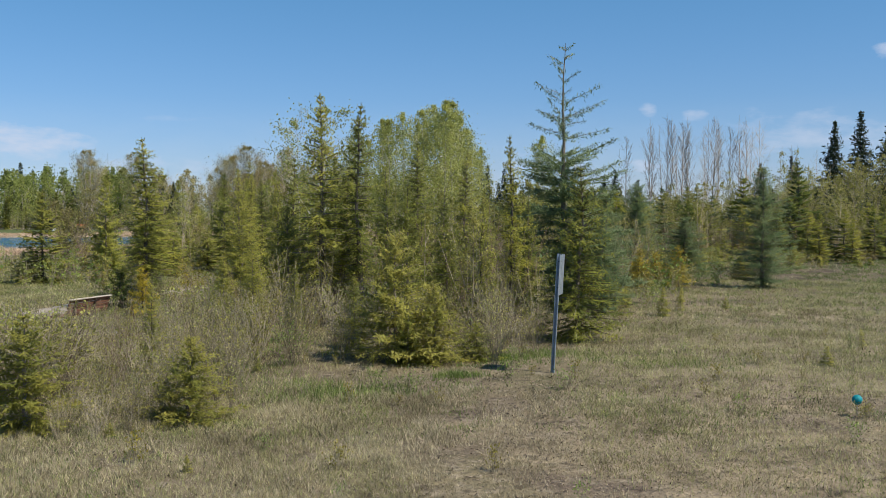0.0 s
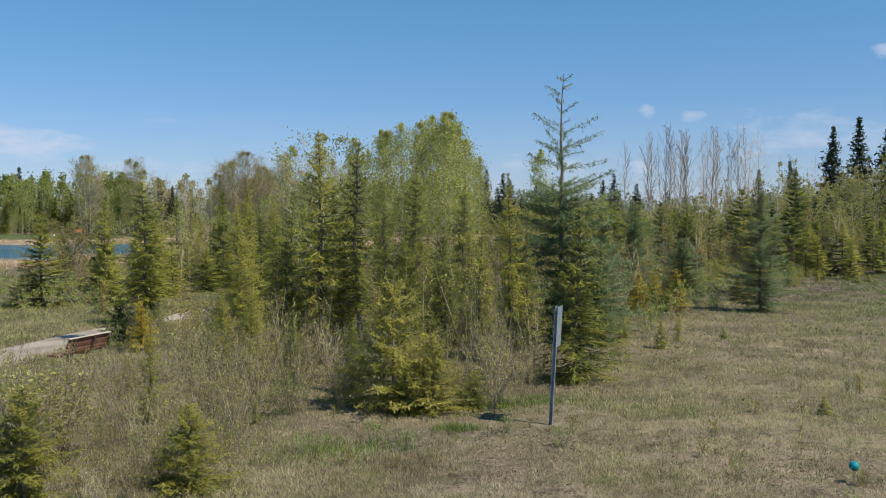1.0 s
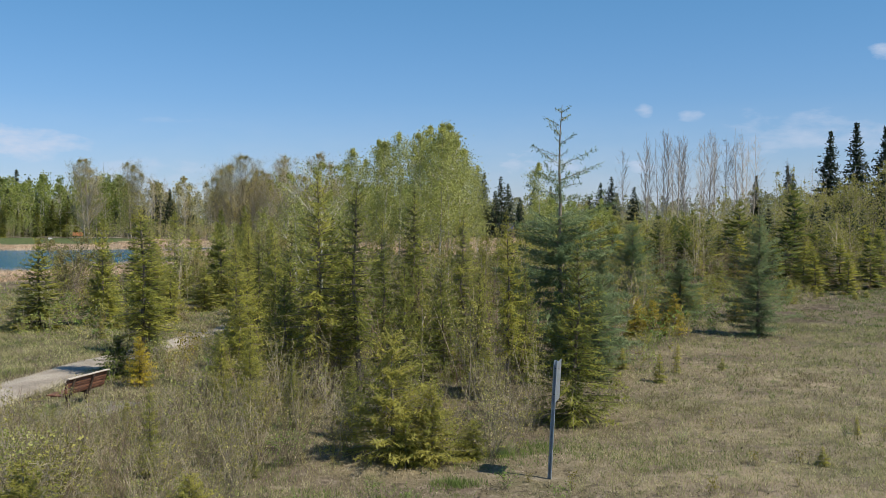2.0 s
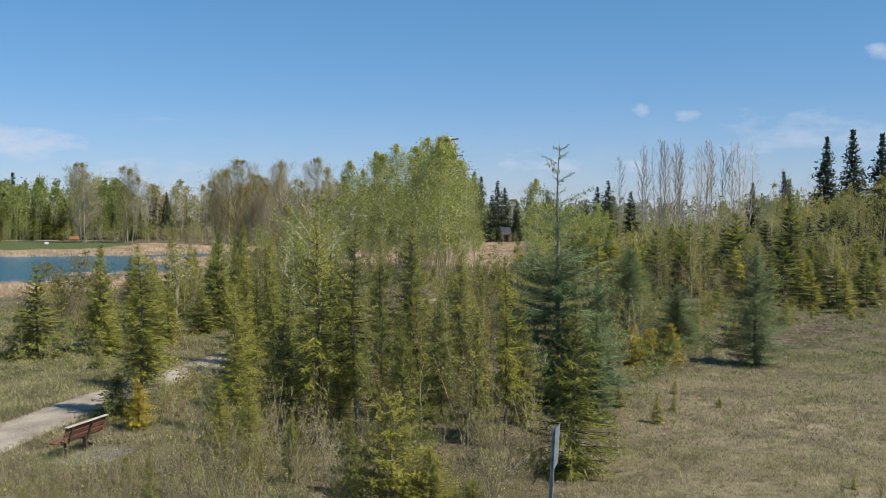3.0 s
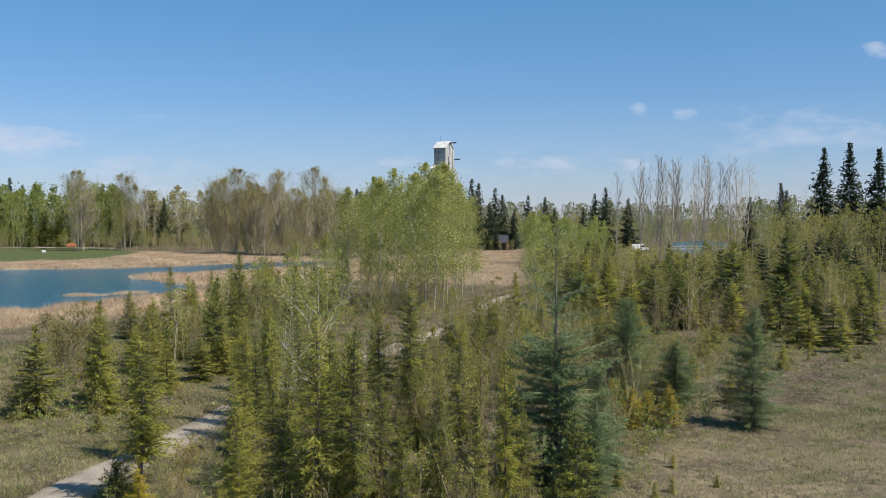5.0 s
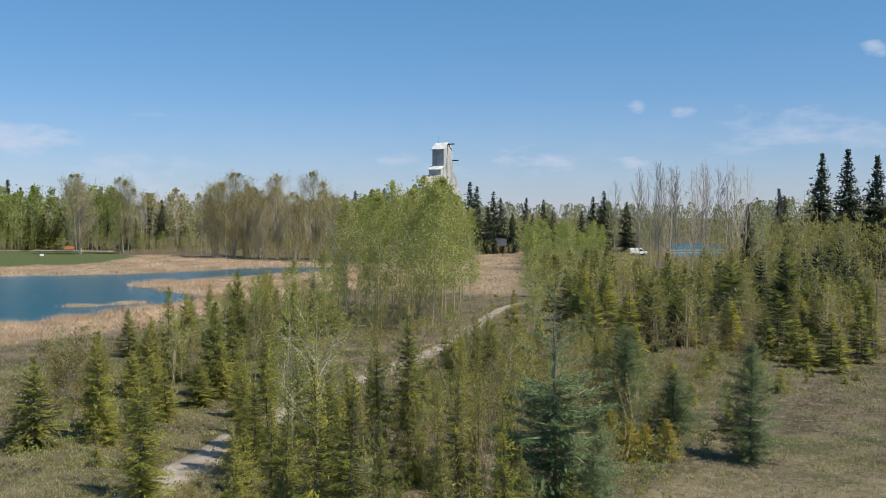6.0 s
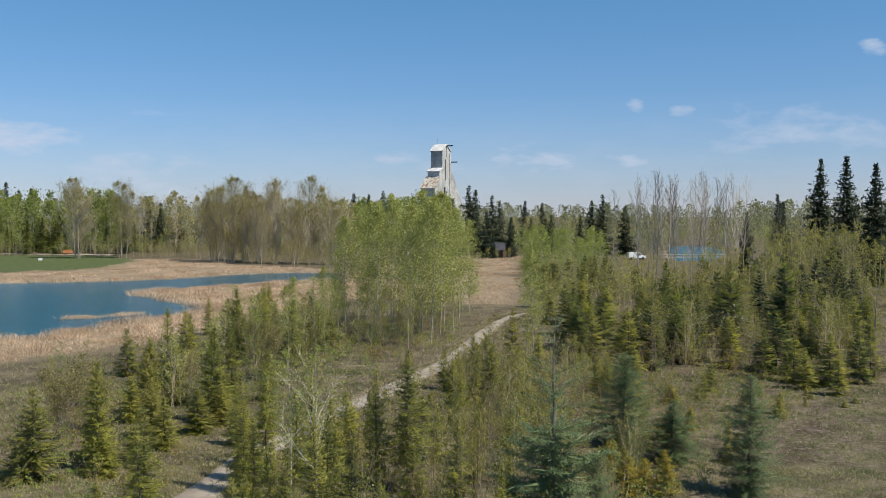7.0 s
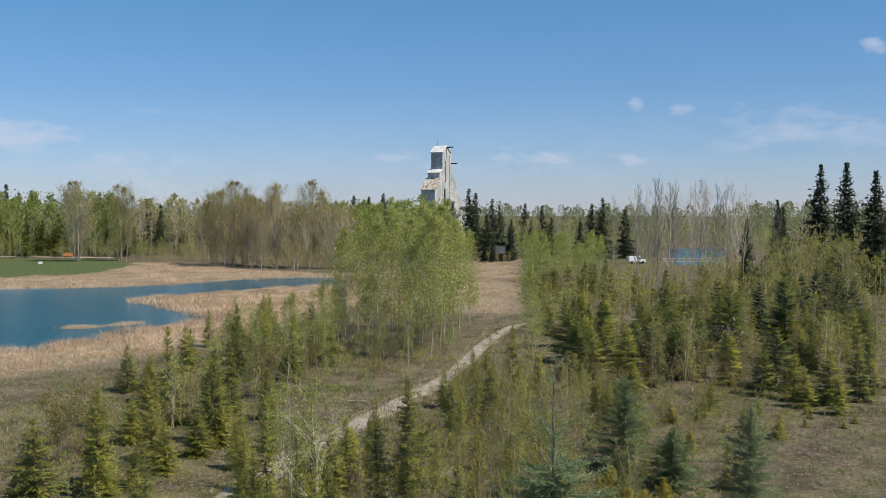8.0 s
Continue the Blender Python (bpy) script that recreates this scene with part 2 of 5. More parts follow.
ORANGE = surface("orange_painted_wood", (0.55, 0.2, 0.09), (0.68, 0.28, 0.13), size=0.4, fine=0.05)
RUBBER = surface("tyre_rubber", (0.02, 0.02, 0.02), (0.035, 0.035, 0.035), size=0.1, fine=0.02)
CONCRETE = surface("grey_pad", (0.13, 0.12, 0.105), (0.26, 0.24, 0.21), size=0.5, fine=0.03, bump=0.6)


def ground_material():
    m = surface("dry_meadow_soil", (0.07, 0.055, 0.035), (0.19, 0.156, 0.094), (0.125, 0.103, 0.062), size=2.6, fine=0.07, bump=0.9, rough=0.95, world_space=True, spec=0.1)
    n, l = m.node_tree.nodes, m.node_tree.links
    bsdf = n["Principled BSDF"]
    old = bsdf.inputs["Base Color"].links[0].from_socket
    where = n.new("ShaderNodeNewGeometry").outputs["Position"]

    def patch(size, lo, hi, colour, under, amount=1.0):
        t = n.new("ShaderNodeTexNoise")
        t.inputs["Scale"].default_value, t.inputs["Detail"].default_value = 1 / size, 6
        l.new(where, t.inputs["Vector"])
        r = n.new("ShaderNodeMapRange")
        r.inputs["From Min"].default_value, r.inputs["From Max"].default_value = lo, hi
        r.inputs["To Max"].default_value = amount
        l.new(t.outputs["Fac"], r.inputs["Value"])
        x = n.new("ShaderNodeMix")
        x.data_type = "RGBA"
        x.inputs[7].default_value = (*colour, 1)
        l.new(r.outputs["Result"], x.inputs[0])
        l.new(under, x.inputs[6])
        return x.outputs[2]

    def zone(name, colour, under):
        at = n.new("ShaderNodeAttribute")
        at.attribute_name = name
        x = n.new("ShaderNodeMix")
        x.data_type = "RGBA"
        l.new(at.outputs["Fac"], x.inputs[0])
        l.new(under, x.inputs[6])
        # the zone's colour, mottled like the soil
        t = n.new("ShaderNodeTexNoise")
        t.inputs["Scale"].default_value, t.inputs["Detail"].default_value, t.inputs["Roughness"].default_value = 1.1, 9, 0.72
        l.new(where, t.inputs["Vector"])
        q = n.new("ShaderNodeMapRange")
        q.inputs["From Min"].default_value, q.inputs["From Max"].default_value = 0.3, 0.7
        q.inputs["To Min"].default_value, q.inputs["To Max"].default_value = 0.35, 1.6
        l.new(t.outputs["Fac"], q.inputs["Value"])
        shade_ = n.new("ShaderNodeMix")
        shade_.data_type, shade_.blend_type = "RGBA", "MULTIPLY"
        shade_.inputs[0].default_value = 1.0
        shade_.inputs[6].default_value = (*colour, 1)
        l.new(q.outputs["Result"], shade_.inputs[7])
        l.new(shade_.outputs[2], x.inputs[7])
        return x.outputs[2]

    col = zone("straw", (0.26, 0.208, 0.138), old)
    col = patch(5.5, 0.5, 0.68, (0.085, 0.09, 0.036), col, 0.75)
    col = patch(1.7, 0.52, 0.66, (0.125, 0.092, 0.074), col, 0.75)
    col = patch(0.6, 0.54, 0.64, (0.27, 0.22, 0.16), col, 0.45)
    col = patch(0.22, 0.55, 0.64, (0.32, 0.265, 0.195), col, 0.5)
    col = patch(0.3, 0.57, 0.66, (0.045, 0.034, 0.024), col, 0.65)
    col = patch(0.9, 0.6, 0.7, (0.075, 0.095, 0.03), col, 0.6)
    col = zone("marsh", (0.3, 0.23, 0.155), col)
    col = zone("lawn", (0.1, 0.125, 0.048), col)
    l.new(col, bsdf.inputs["Base Color"])
    return m


GROUND = ground_material()


def water_material():
    m = bpy.data.materials.new("lake_water")
    m.use_nodes = True
    n, l = m.node_tree.nodes, m.node_tree.links
    bsdf = n["Principled BSDF"]
    bsdf.inputs["Base Color"].default_value = (0.003, 0.085, 0.13, 1)
    bsdf.inputs["Roughness"].default_value = 0.12
    bsdf.inputs["IOR"].default_value = 1.33
    where = n.new("ShaderNodeNewGeometry").outputs["Position"]
    stretch_ = n.new("ShaderNodeMapping")
    stretch_.inputs["Scale"].default_value = (1.6, 2.4, 1)
    l.new(where, stretch_.inputs["Vector"])
    t = n.new("ShaderNodeTexNoise")
    t.inputs["Scale"].default_value, t.inputs["Detail"].default_value = 1.4, 4
    l.new(stretch_.outputs["Vector"], t.inputs["Vector"])
    b = n.new("ShaderNodeBump")
    b.inputs["Strength"].default_value, b.inputs["Distance"].default_value = 0.7, 0.2
    l.new(t.outputs["Fac"], b.inputs["Height"])
    l.new(b.outputs["Normal"], bsdf.inputs["Normal"])
    return m


WATER = water_material()


# ---- building helpers ----
class Geo:
    """Vertices and faces gathered piece by piece."""

    def __init__(self):
        self.v, self.f, self.n = [], [], 0

    def add(self, verts, faces):
        verts = np.asarray(verts, float).reshape(-1, 3)
        self.v.append(verts)
        self.f.extend([tuple(i + self.n for i in q) for q in faces])
        self.n += len(verts)

    def cards(self, base, way, side, length, width):
        """Small pointed leaves: one kinked four-sided blade each."""
        base, way, side = (np.asarray(a, float) for a in (base, way, side))
        length, width = np.asarray(length, float)[:, None], np.asarray(width, float)[:, None]
        mid = base + way * length * 0.45
        q = np.stack([base, mid + side * width, base + way * length, mid - side * width], 1).reshape(-1, 3)
        k = len(base)
        self.v.append(q)
        self.f.extend([(self.n + 4 * i, self.n + 4 * i + 1, self.n + 4 * i + 2, self.n + 4 * i + 3) for i in range(k)])
        self.n += 4 * k

    def tube(self, pts, radii, sides=5):
        pts = np.asarray(pts, float)
        way = np.gradient(pts, axis=0)
        way /= np.linalg.norm(way, axis=1)[:, None] + 1e-9
        ref = np.where(np.abs(way[:, 2:3]) > 0.9, np.array([[1.0, 0, 0]]), np.array([[0, 0, 1.0]]))
        a = np.cross(way, ref)
        a /= np.linalg.norm(a, axis=1)[:, None] + 1e-9
        b = np.cross(way, a)
        ang = np.arange(sides) * 2 * math.pi / sides
        ring = pts[:, None] + np.asarray(radii, float)[:, None, None] * (np.cos(ang)[None, :, None] * a[:, None] + np.sin(ang)[None, :, None] * b[:, None])
        k = len(pts)
        faces = [(i * sides + j, i * sides + (j + 1) % sides, (i + 1) * sides + (j + 1) % sides, (i + 1) * sides + j) for i in range(k - 1) for j in range(sides)]
        self.add(ring.reshape(-1, 3), faces)

    def sticks(self, a, b, wide, end):
        """Thin twigs: one narrow blade each from a to b."""
        a, b = np.asarray(a, float).reshape(-1, 3), np.asarray(b, float).reshape(-1, 3)
        k = len(a)
        way = unit(b - a)
        side = unit(np.cross(way, unit(np.column_stack([np.sin(np.arange(k) * 2.4), np.cos(np.arange(k) * 2.4), np.full(k, 0.3)]))))
        wide, end = np.broadcast_to(np.asarray(wide, float), k)[:, None], np.broadcast_to(np.asarray(end, float), k)[:, None]
        q = np.stack([a - side * wide, a + side * wide, b + side * end, b - side * end], 1).reshape(-1, 3)
        self.v.append(q)
        self.f.extend([(self.n + 4 * i, self.n + 4 * i + 1, self.n + 4 * i + 2, self.n + 4 * i + 3) for i in range(k)])
        self.n += 4 * k

    def box(self, x0, y0, z0, x1, y1, z1):
        self.add([(x, y, z) for z in (z0, z1) for y in (y0, y1) for x in (x0, x1)],
                 [(0, 2, 3, 1), (4, 5, 7, 6), (0, 1, 5, 4), (2, 6, 7, 3), (0, 4, 6, 2), (1, 3, 7, 5)])

    def prism(self, outline, x0, x1):
        """A closed outline of (y, z), drawn out along x."""
        k = len(outline)
        self.add([(x, y, z) for x in (x0, x1) for y, z in outline],
                 [tuple(range(k))[::-1], tuple(range(k, 2 * k))] + [(i, (i + 1) % k, k + (i + 1) % k, k + i) for i in range(k)])

    def mesh(self, name, material, smooth=False):
        me = bpy.data.meshes.new(name)
        me.from_pydata(np.concatenate(self.v).tolist(), [], self.f)
        me.materials.append(material)
        if smooth:
            me.polygons.foreach_set("use_smooth", [True] * len(me.polygons))
        me.update()
        return me


def part(name, geo, material, parent, label="", bevel=0.0, m=None):
    me = geo.mesh(name, material) if isinstance(geo, Geo) else geo
    if bevel:
        bm = bmesh.new()
        bm.from_mesh(me)
        bmesh.ops.recalc_face_normals(bm, faces=bm.faces)
        bmesh.ops.bevel(bm, geom=bm.edges, offset=bevel, segments=1, affect="EDGES")
        bm.to_mesh(me)
        bm.free()
    ob = new(name, me)
    ob.parent = parent
    if m is not None:
        ob.matrix_basis = m
    if label:
        tagged(ob, label)
    return ob


def thing(name, label, category, group="", m=None):
    ob = new(name)
    ob.empty_display_size = 0.2
    if m is not None:
        ob.matrix_basis = m
    return tagged(ob, label, category, group)


def unit(a):
    a = np.asarray(a, float)
    return a / (np.linalg.norm(a, axis=-1, keepdims=True) + 1e-9)


# ---- kinds of trees ----
def conifer(seed, high, wide, levels, per, start=0.03, spray=0.24, fat=0.03, step=0.06, lift=(-0.2, 0.75), full=0.85, ragged=0.3, sides=6, tuft=0.0, bare=0, thin_top=0.0, gaps=0.0, bough=0.17, limb=0.0028):
    """Trunk and crown meshes of a needle tree; tuft > 0 gives short sprays on every side (larch)."""
    r = np.random.default_rng(seed)
    wood, crown = Geo(), Geo()
    k = 9
    s = np.linspace(0, 1, k)
    bend = np.cumsum(r.normal(0, 0.006 * high, (k, 2)), 0)
    spine = np.column_stack([bend[:, 0], bend[:, 1], s * high])
    r0 = 0.012 * high + 0.012
    wood.tube(spine, r0 * (1 - s * 0.93), sides)

    def stem(h):
        i = h / high * (k - 1)
        j = min(int(i), k - 2)
        return spine[j] + (spine[j + 1] - spine[j]) * (i - j)

    for i in range(bare):
        h = high * r.uniform(0.05, start + 0.1)
        az = r.uniform(0, 6.283)
        l_ = wide * r.uniform(0.3, 0.75)
        o = stem(h)
        way = np.array([math.cos(az), math.sin(az), r.uniform(-0.4, 0.15)])
        wood.sticks([o], [o + way * l_], 0.007, 0.002)
    for i in range(levels):
        u = (i + r.uniform(-0.2, 0.2)) / levels
        u = min(max(u, 0), 0.985)
        h = high * (start + (1 - start) * u)
        reach = wide * ((1 - u) ** full * 0.94 + 0.05) * min(1, 0.5 + u * 4.5)
        spin = r.uniform(0, 6.283)
        for b in range(per):
            l_ = reach * r.uniform(1 - ragged * 1.1, 1 + ragged * 0.4)
            if l_ < 0.03 * wide or r.uniform() < gaps * min(1, max(0, u - 0.48) * 5):
                continue
            az = spin + b * 6.283 / per + r.normal(0, 0.25)
            up = lift[0] + (lift[1] - lift[0]) * u ** 1.4 + r.normal(0, 0.1)
            hor = np.array([math.cos(az), math.sin(az), 0])
            t = np.linspace(0, 1, 4)
            o = stem(min(h + r.normal(0, 0.28) * high / levels * (1 - u), 0.985 * high))
            pts = o + hor * (t * l_ * math.cos(up))[:, None] + np.array([0, 0, 1]) * (l_ * (math.sin(up) * t + 0.16 * t * t - 0.06 * t))[:, None]
            wood.sticks(pts[:1], pts[-1:], limb * high, limb * 0.2 * high)
            if bough and (u < 0.6 or not gaps):
                # the dense flat bough itself and its two side boughs
                fwd = unit(pts[-1] - pts[0])
                crs = unit(np.cross(fwd, [0, 0, 1]))
                for j, (q0, turn, ln_) in enumerate(((0.02, 0.0, 0.98), (0.2, 0.6, 0.6), (0.28, -0.6, 0.55), (0.5, 0.7, 0.36), (0.55, -0.7, 0.34))):
                    o2 = np.array([np.interp(q0, t, pts[:, c]) for c in range(3)])
                    w2 = unit(fwd * math.cos(turn) + crs * math.sin(turn) + np.array([0, 0, r.normal(-0.06, 0.07)]))
                    s2 = unit(np.cross(w2, [0, 0, 1]) + r.normal(0, 0.22, 3))
                    crown.cards([o2], [w2], [s2], [l_ * ln_ * r.uniform(0.85, 1.1)], [bough * l_ * ln_ * r.uniform(0.7, 1.15) * (0.8 if j == 0 else 1.0)])
            m_ = max(3, int(l_ / step * (1 - thin_top * min(1, max(0, u - 0.35) * 3)))) * 2
            q = np.sort(r.uniform(0.1, 1.0, m_))
            at = np.column_stack([np.interp(q, t, pts[:, c]) for c in range(3)])
            ahead = unit(pts[-1] - pts[0])
            cross = unit(np.cross(ahead, [0, 0, 1]))
            sign = np.where(np.arange(m_) % 2 == 0, 1.0, -1.0)[:, None]
            if tuft:
                at = at + r.normal(0, 1, (m_, 3)) * np.array([1, 1, 0.6]) * (l_ * tuft * (1.15 - q) + 0.012)[:, None]
                way = unit(r.normal(0, 1, (m_, 3)) + ahead * 0.5)
                ln = spray * r.uniform(0.6, 1.2, m_) * min(1.0, 0.3 + 1.6 * l_ / (wide + 1e-6))
            else:
                at = at + sign * cross * (r.uniform(0, 0.42, m_) * l_ * (1.05 - q))[:, None] + np.array([0, 0, 1]) * (r.normal(-0.03, 0.05, m_) * l_)[:, None]
                way = unit(ahead * r.uniform(0.5, 1.1, (m_, 1)) + sign * cross * r.uniform(0.5, 1.1, (m_, 1)) + np.array([0, 0, 1]) * r.normal(-0.12, 0.28, (m_, 1)))
                ln = spray * (0.45 + 0.85 * (1 - q)) * r.uniform(0.6, 1.25, m_) * min(1.0, 0.14 + 1.1 * l_ / (wide + 1e-6))
            flat = unit(np.cross(way, [0, 0, 1]) + r.normal(0, 0.45, (m_, 3)))
            crown.cards(at, way, flat, ln, fat * r.uniform(0.6, 1.3, m_))
            crown.cards([pts[-1] - ahead * spray * 0.3], [ahead], [cross], [spray * min(0.9, 0.3 + l_ / wide)], [fat * min(1, 0.4 + l_ / wide)])
    m_ = 10
    q = r.uniform(0.9, 1.0, m_)
    at = np.array([stem(high * x) for x in q])
    way = unit(np.column_stack([r.normal(0, 0.5, m_), r.normal(0, 0.5, m_), np.full(m_, 1.1)]))
    crown.cards(at, way, unit(np.cross(way, r.normal(0, 1, (m_, 3)))), np.full(m_, spray * 0.35), np.full(m_, fat * 0.4))
    return wood, crown


def broadleaf(seed, high, spread, limbs, twigs, leaves, leaf, start=0.3, trunk=0.011, rise=(0.5, 1.1), stems=1, loose=0.35, sides=6, fine=2, lean=0.02, thread=0.0015):
    """Trunk-and-limbs and leaf meshes of a deciduous tree or sapling."""
    r = np.random.default_rng(seed)
    wood, crown = Geo(), Geo()
    ends = []
    for st in range(stems):
        tall = high * (1 if st == 0 else r.uniform(0.65, 1.0))
        k = 8
        s = np.linspace(0, 1, k)
        foot = r.uniform(-1.5, 1.5, 2) * 0.04 * high if stems > 1 else np.zeros(2)
        out = r.uniform(-1.3, 1.3, 2) * lean * (3 if stems > 1 else 1) * high
        wob = np.cumsum(r.normal(0, 0.005 * high, (k, 2)), 0)
        spine = np.column_stack([foot[0] + out[0] * s + wob[:, 0], foot[1] + out[1] * s + wob[:, 1], s * tall])
        keep_ = spine if stems < 4 else spine[[0, 7]]
        wood.tube(keep_, (trunk * tall * (1 - 0.9 * s) + 0.002)[:: 1] if stems < 4 else (trunk * tall * (1 - 0.9 * s[[0, 7]]) + 0.002), sides)
        for i in range(limbs):
            u = start + (0.97 - start) * (i + r.uniform(0, 1)) / limbs
            o = np.array([np.interp(u, s, spine[:, c]) for c in range(3)])
            az, up = r.uniform(0, 6.283), r.uniform(*rise)
            body = math.sin(math.pi * min(1, 0.25 + 0.8 * (u - start) / (1 - start))) ** 0.7
            l_ = spread * body * r.uniform(0.6, 1.2)
            way = np.array([math.cos(az) * math.cos(up), math.sin(az) * math.cos(up), math.sin(up)])
            t = np.linspace(0, 1, 4)[:, None]
            pts = o + way * l_ * t + np.array([0, 0, 0.15 * l_]) * t * t + np.cumsum(r.normal(0, 0.03 * l_, (4, 3)), 0) * (t > 0)
            rr = trunk * tall * (1 - 0.9 * u) * 0.55
            twig = wood if leaves else crown
            if fine > 2:
                twig.tube(pts[[0, 1, 3]], [rr + 0.001, rr * 0.7 + 0.001, 0.0015 + rr * 0.1], fine)
            else:
                twig.sticks(pts[[0]], pts[[3]], rr + 0.001, rr * 0.2 + 0.001)
            for j in range(twigs):
                q = r.uniform(0.3, 1.0)
                p = np.array([np.interp(q, t[:, 0], pts[:, c]) for c in range(3)])
                w2 = unit(way + r.normal(0, 0.55, 3) + (0, 0, 0.25))
                l2 = l_ * r.uniform(0.2, 0.5)
                twig.sticks([p], [p + w2 * l2], rr * 0.35 + thread, thread)
                ends.append((p, w2, l2))
            ends.append((pts[1], way, l_ * 0.7))
    if leaves:
        idx = r.integers(0, len(ends), leaves)
        p = np.array([e[0] for e in ends])[idx]
        w = np.array([e[1] for e in ends])[idx]
        ll = np.array([e[2] for e in ends])[idx]
        at = p + w * (ll * r.uniform(0.1, 1.1, leaves))[:, None] + r.normal(0, 1, (leaves, 3)) * (loose * 0.35 * ll[:, None] + leaf * 0.5)
        way = unit(r.normal(0, 1, (leaves, 3)) + (0, 0, -0.3))
        crown.cards(at, way, unit(np.cross(way, r.normal(0, 1, (leaves, 3)))), leaf * r.uniform(0.6, 1.3, leaves), leaf * 0.36 * r.uniform(0.6, 1.3, leaves))
    return wood, crown


class Mass:
    """Many plants of several shapes gathered into one object."""

    def __init__(self):
        self.v, self.f, self.m, self.n, self.mats = [], [], [], 0, []

    def take(self, me, m):
        k = len(me.vertices)
        co = np.empty(3 * k)
        me.vertices.foreach_get("co", co)
        t = np.array(m)
        self.v.append(co.reshape(-1, 3) @ t[:3, :3].T + t[:3, 3])
        mat_ = me.materials[0]
        if mat_ not in self.mats:
            self.mats.append(mat_)
        faces = me_faces(me)
        self.f.append(faces + self.n)
        self.m.append(np.full(len(faces), self.mats.index(mat_)))
        self.n += k

    def done(self, name, label, category):
        me = bpy.data.meshes.new(name)
        v, f = np.concatenate(self.v), np.concatenate(self.f)
        me.vertices.add(len(v))
        me.vertices.foreach_set("co", v.ravel())
        me.loops.add(f.size)
        me.loops.foreach_set("vertex_index", f.ravel())
        me.polygons.add(len(f))
        me.polygons.foreach_set("loop_start", np.arange(0, f.size, 4))
        for mat_ in self.mats:
            me.materials.append(mat_)
        me.polygons.foreach_set("material_index", np.concatenate(self.m))
        me.update(calc_edges=True)
        tagged(new(name, me), label, category, kind="stuff")


FACES = {}


def me_faces(me):
    """The four-cornered faces of a plant mesh."""
    if me.name not in FACES:
        q = np.empty(len(me.loops), int)
        me.loops.foreach_get("vertex_index", q)
        FACES[me.name] = q.reshape(-1, 4)
    return FACES[me.name]


class Kind:
    """One shape of tree: meshes made once; put() stands a tree of that shape on the ground."""

    def __init__(self, name, category, shape, bark, leaves, tall, label, group):
        self.name, self.category, self.tall, self.label, self.group = name, category, tall, label, group
        wood, crown = shape
        self.wood = wood.mesh(name + "_trunk", bark, True)
        self.crown = crown.mesh(name + "_crown", leaves) if crown else None
        self.leaves = leaves
        self.other = {}

    def put(self, x, y, high, turn=0.0, wide=1.0, leaves=None, label="", group="", tilt=0.0, mass=None):
        k = high / self.tall
        m = Matrix.Translation((x, y, rise_at(x, y) - 0.03)) @ Euler((tilt, tilt * 0.6, turn)).to_matrix().to_4x4() @ Matrix.Diagonal((k * wide, k * wide, k, 1))
        if mass is not None:
            mass.take(self.wood, m)
            if self.crown:
                mass.take(self.dress(leaves), m)
            return None
        top = thing(self.name, label or self.label, self.category, group or self.group, m)
        part("trunk", self.wood, None, top)
        if self.crown:
            part("crown", self.dress(leaves), None, top)
        return top

    def dress(self, leaves):
        if not leaves or leaves is self.leaves:
            return self.crown
        if leaves.name not in self.other:
            me = self.crown.copy()
            me.materials[0] = leaves
            self.other[leaves.name] = me
        return self.other[leaves.name]


# ---- the lie of the land ----
LAKE = np.array([(-130, 76), (-60, 78), (-38.8, 87.6), (-35.8, 89.2), (-33.8, 94.4), (-32.6, 100.6), (-30.1, 105.5), (-26.6, 109.3), (-26.4, 113), (-27.7, 116.3), (-30.1, 121.9), (-34.5, 127.8), (-40.1, 135.1),
                 (-41.9, 138.6), (-39.2, 142.3), (-35.3, 147.3), (-31.6, 151.5), (-26.9, 158.4), (-21.4, 164.3), (-17.4, 169.5), (-15.6, 176.6), (-18.0, 185.5), (-26.1, 185.5),
                 (-34.1, 182.2), (-39.0, 176.2), (-44.3, 168.0), (-52.3, 162.9), (-69.0, 158.2), (-130, 148)], float)
POND = np.array([(59.5, 236), (65.5, 234), (69, 240), (84, 282), (97, 330), (96, 350), (84, 340), (70, 280)], float)
REEDS = np.array([(-60, 58), (-33, 67.5), (-30.5, 73), (-26, 79), (-23, 84.5), (-20.5, 89), (-18.5, 95), (-16.5, 108), (-13.5, 122), (-9, 128), (-2, 123), (4.2, 118), (10.6, 118.5), (13.6, 147),
                  (19, 205), (24, 256), (9, 256), (-2, 225), (-12, 202), (-20, 193), (-33, 205), (-45, 221), (-56, 237), (-72, 239), (-73, 215), (-68, 196), (-80, 184), (-130, 170), (-130, 58)], float)
LAWN = np.array([(-150, 190), (-80, 185), (-67, 195), (-68, 228), (-86, 262), (-150, 268)], float)
STRAW = np.array([(-9, -10), (14, -10), (19, 20), (16, 34), (7, 31), (3.5, 19), (-1.0, 14.0), (-2.5, 8)], float)
PATH = [(32.0, 112.0), (24.0, 110.5), (16.0, 109.0), (12.0, 107.6), (9.7, 105.6), (8.4, 103.0), (6.5, 96.7), (4.4, 87.1), (2.9, 79.5), (1.7, 73.2), (0.0, 67.4), (-2.2, 61.5), (-3.9, 56.1), (-5.1, 52.6), (-6.8, 47.7), (-8.1, 43.0),
        (-8.8, 38.8), (-9.3, 35.6), (-10.1, 32.0), (-10.7, 29.0), (-11.05, 26.0), (-11.3, 23.0), (-11.8, 18.0), (-13.0, 10.0), (-15.5, 0.0), (-20.0, -14.0)]


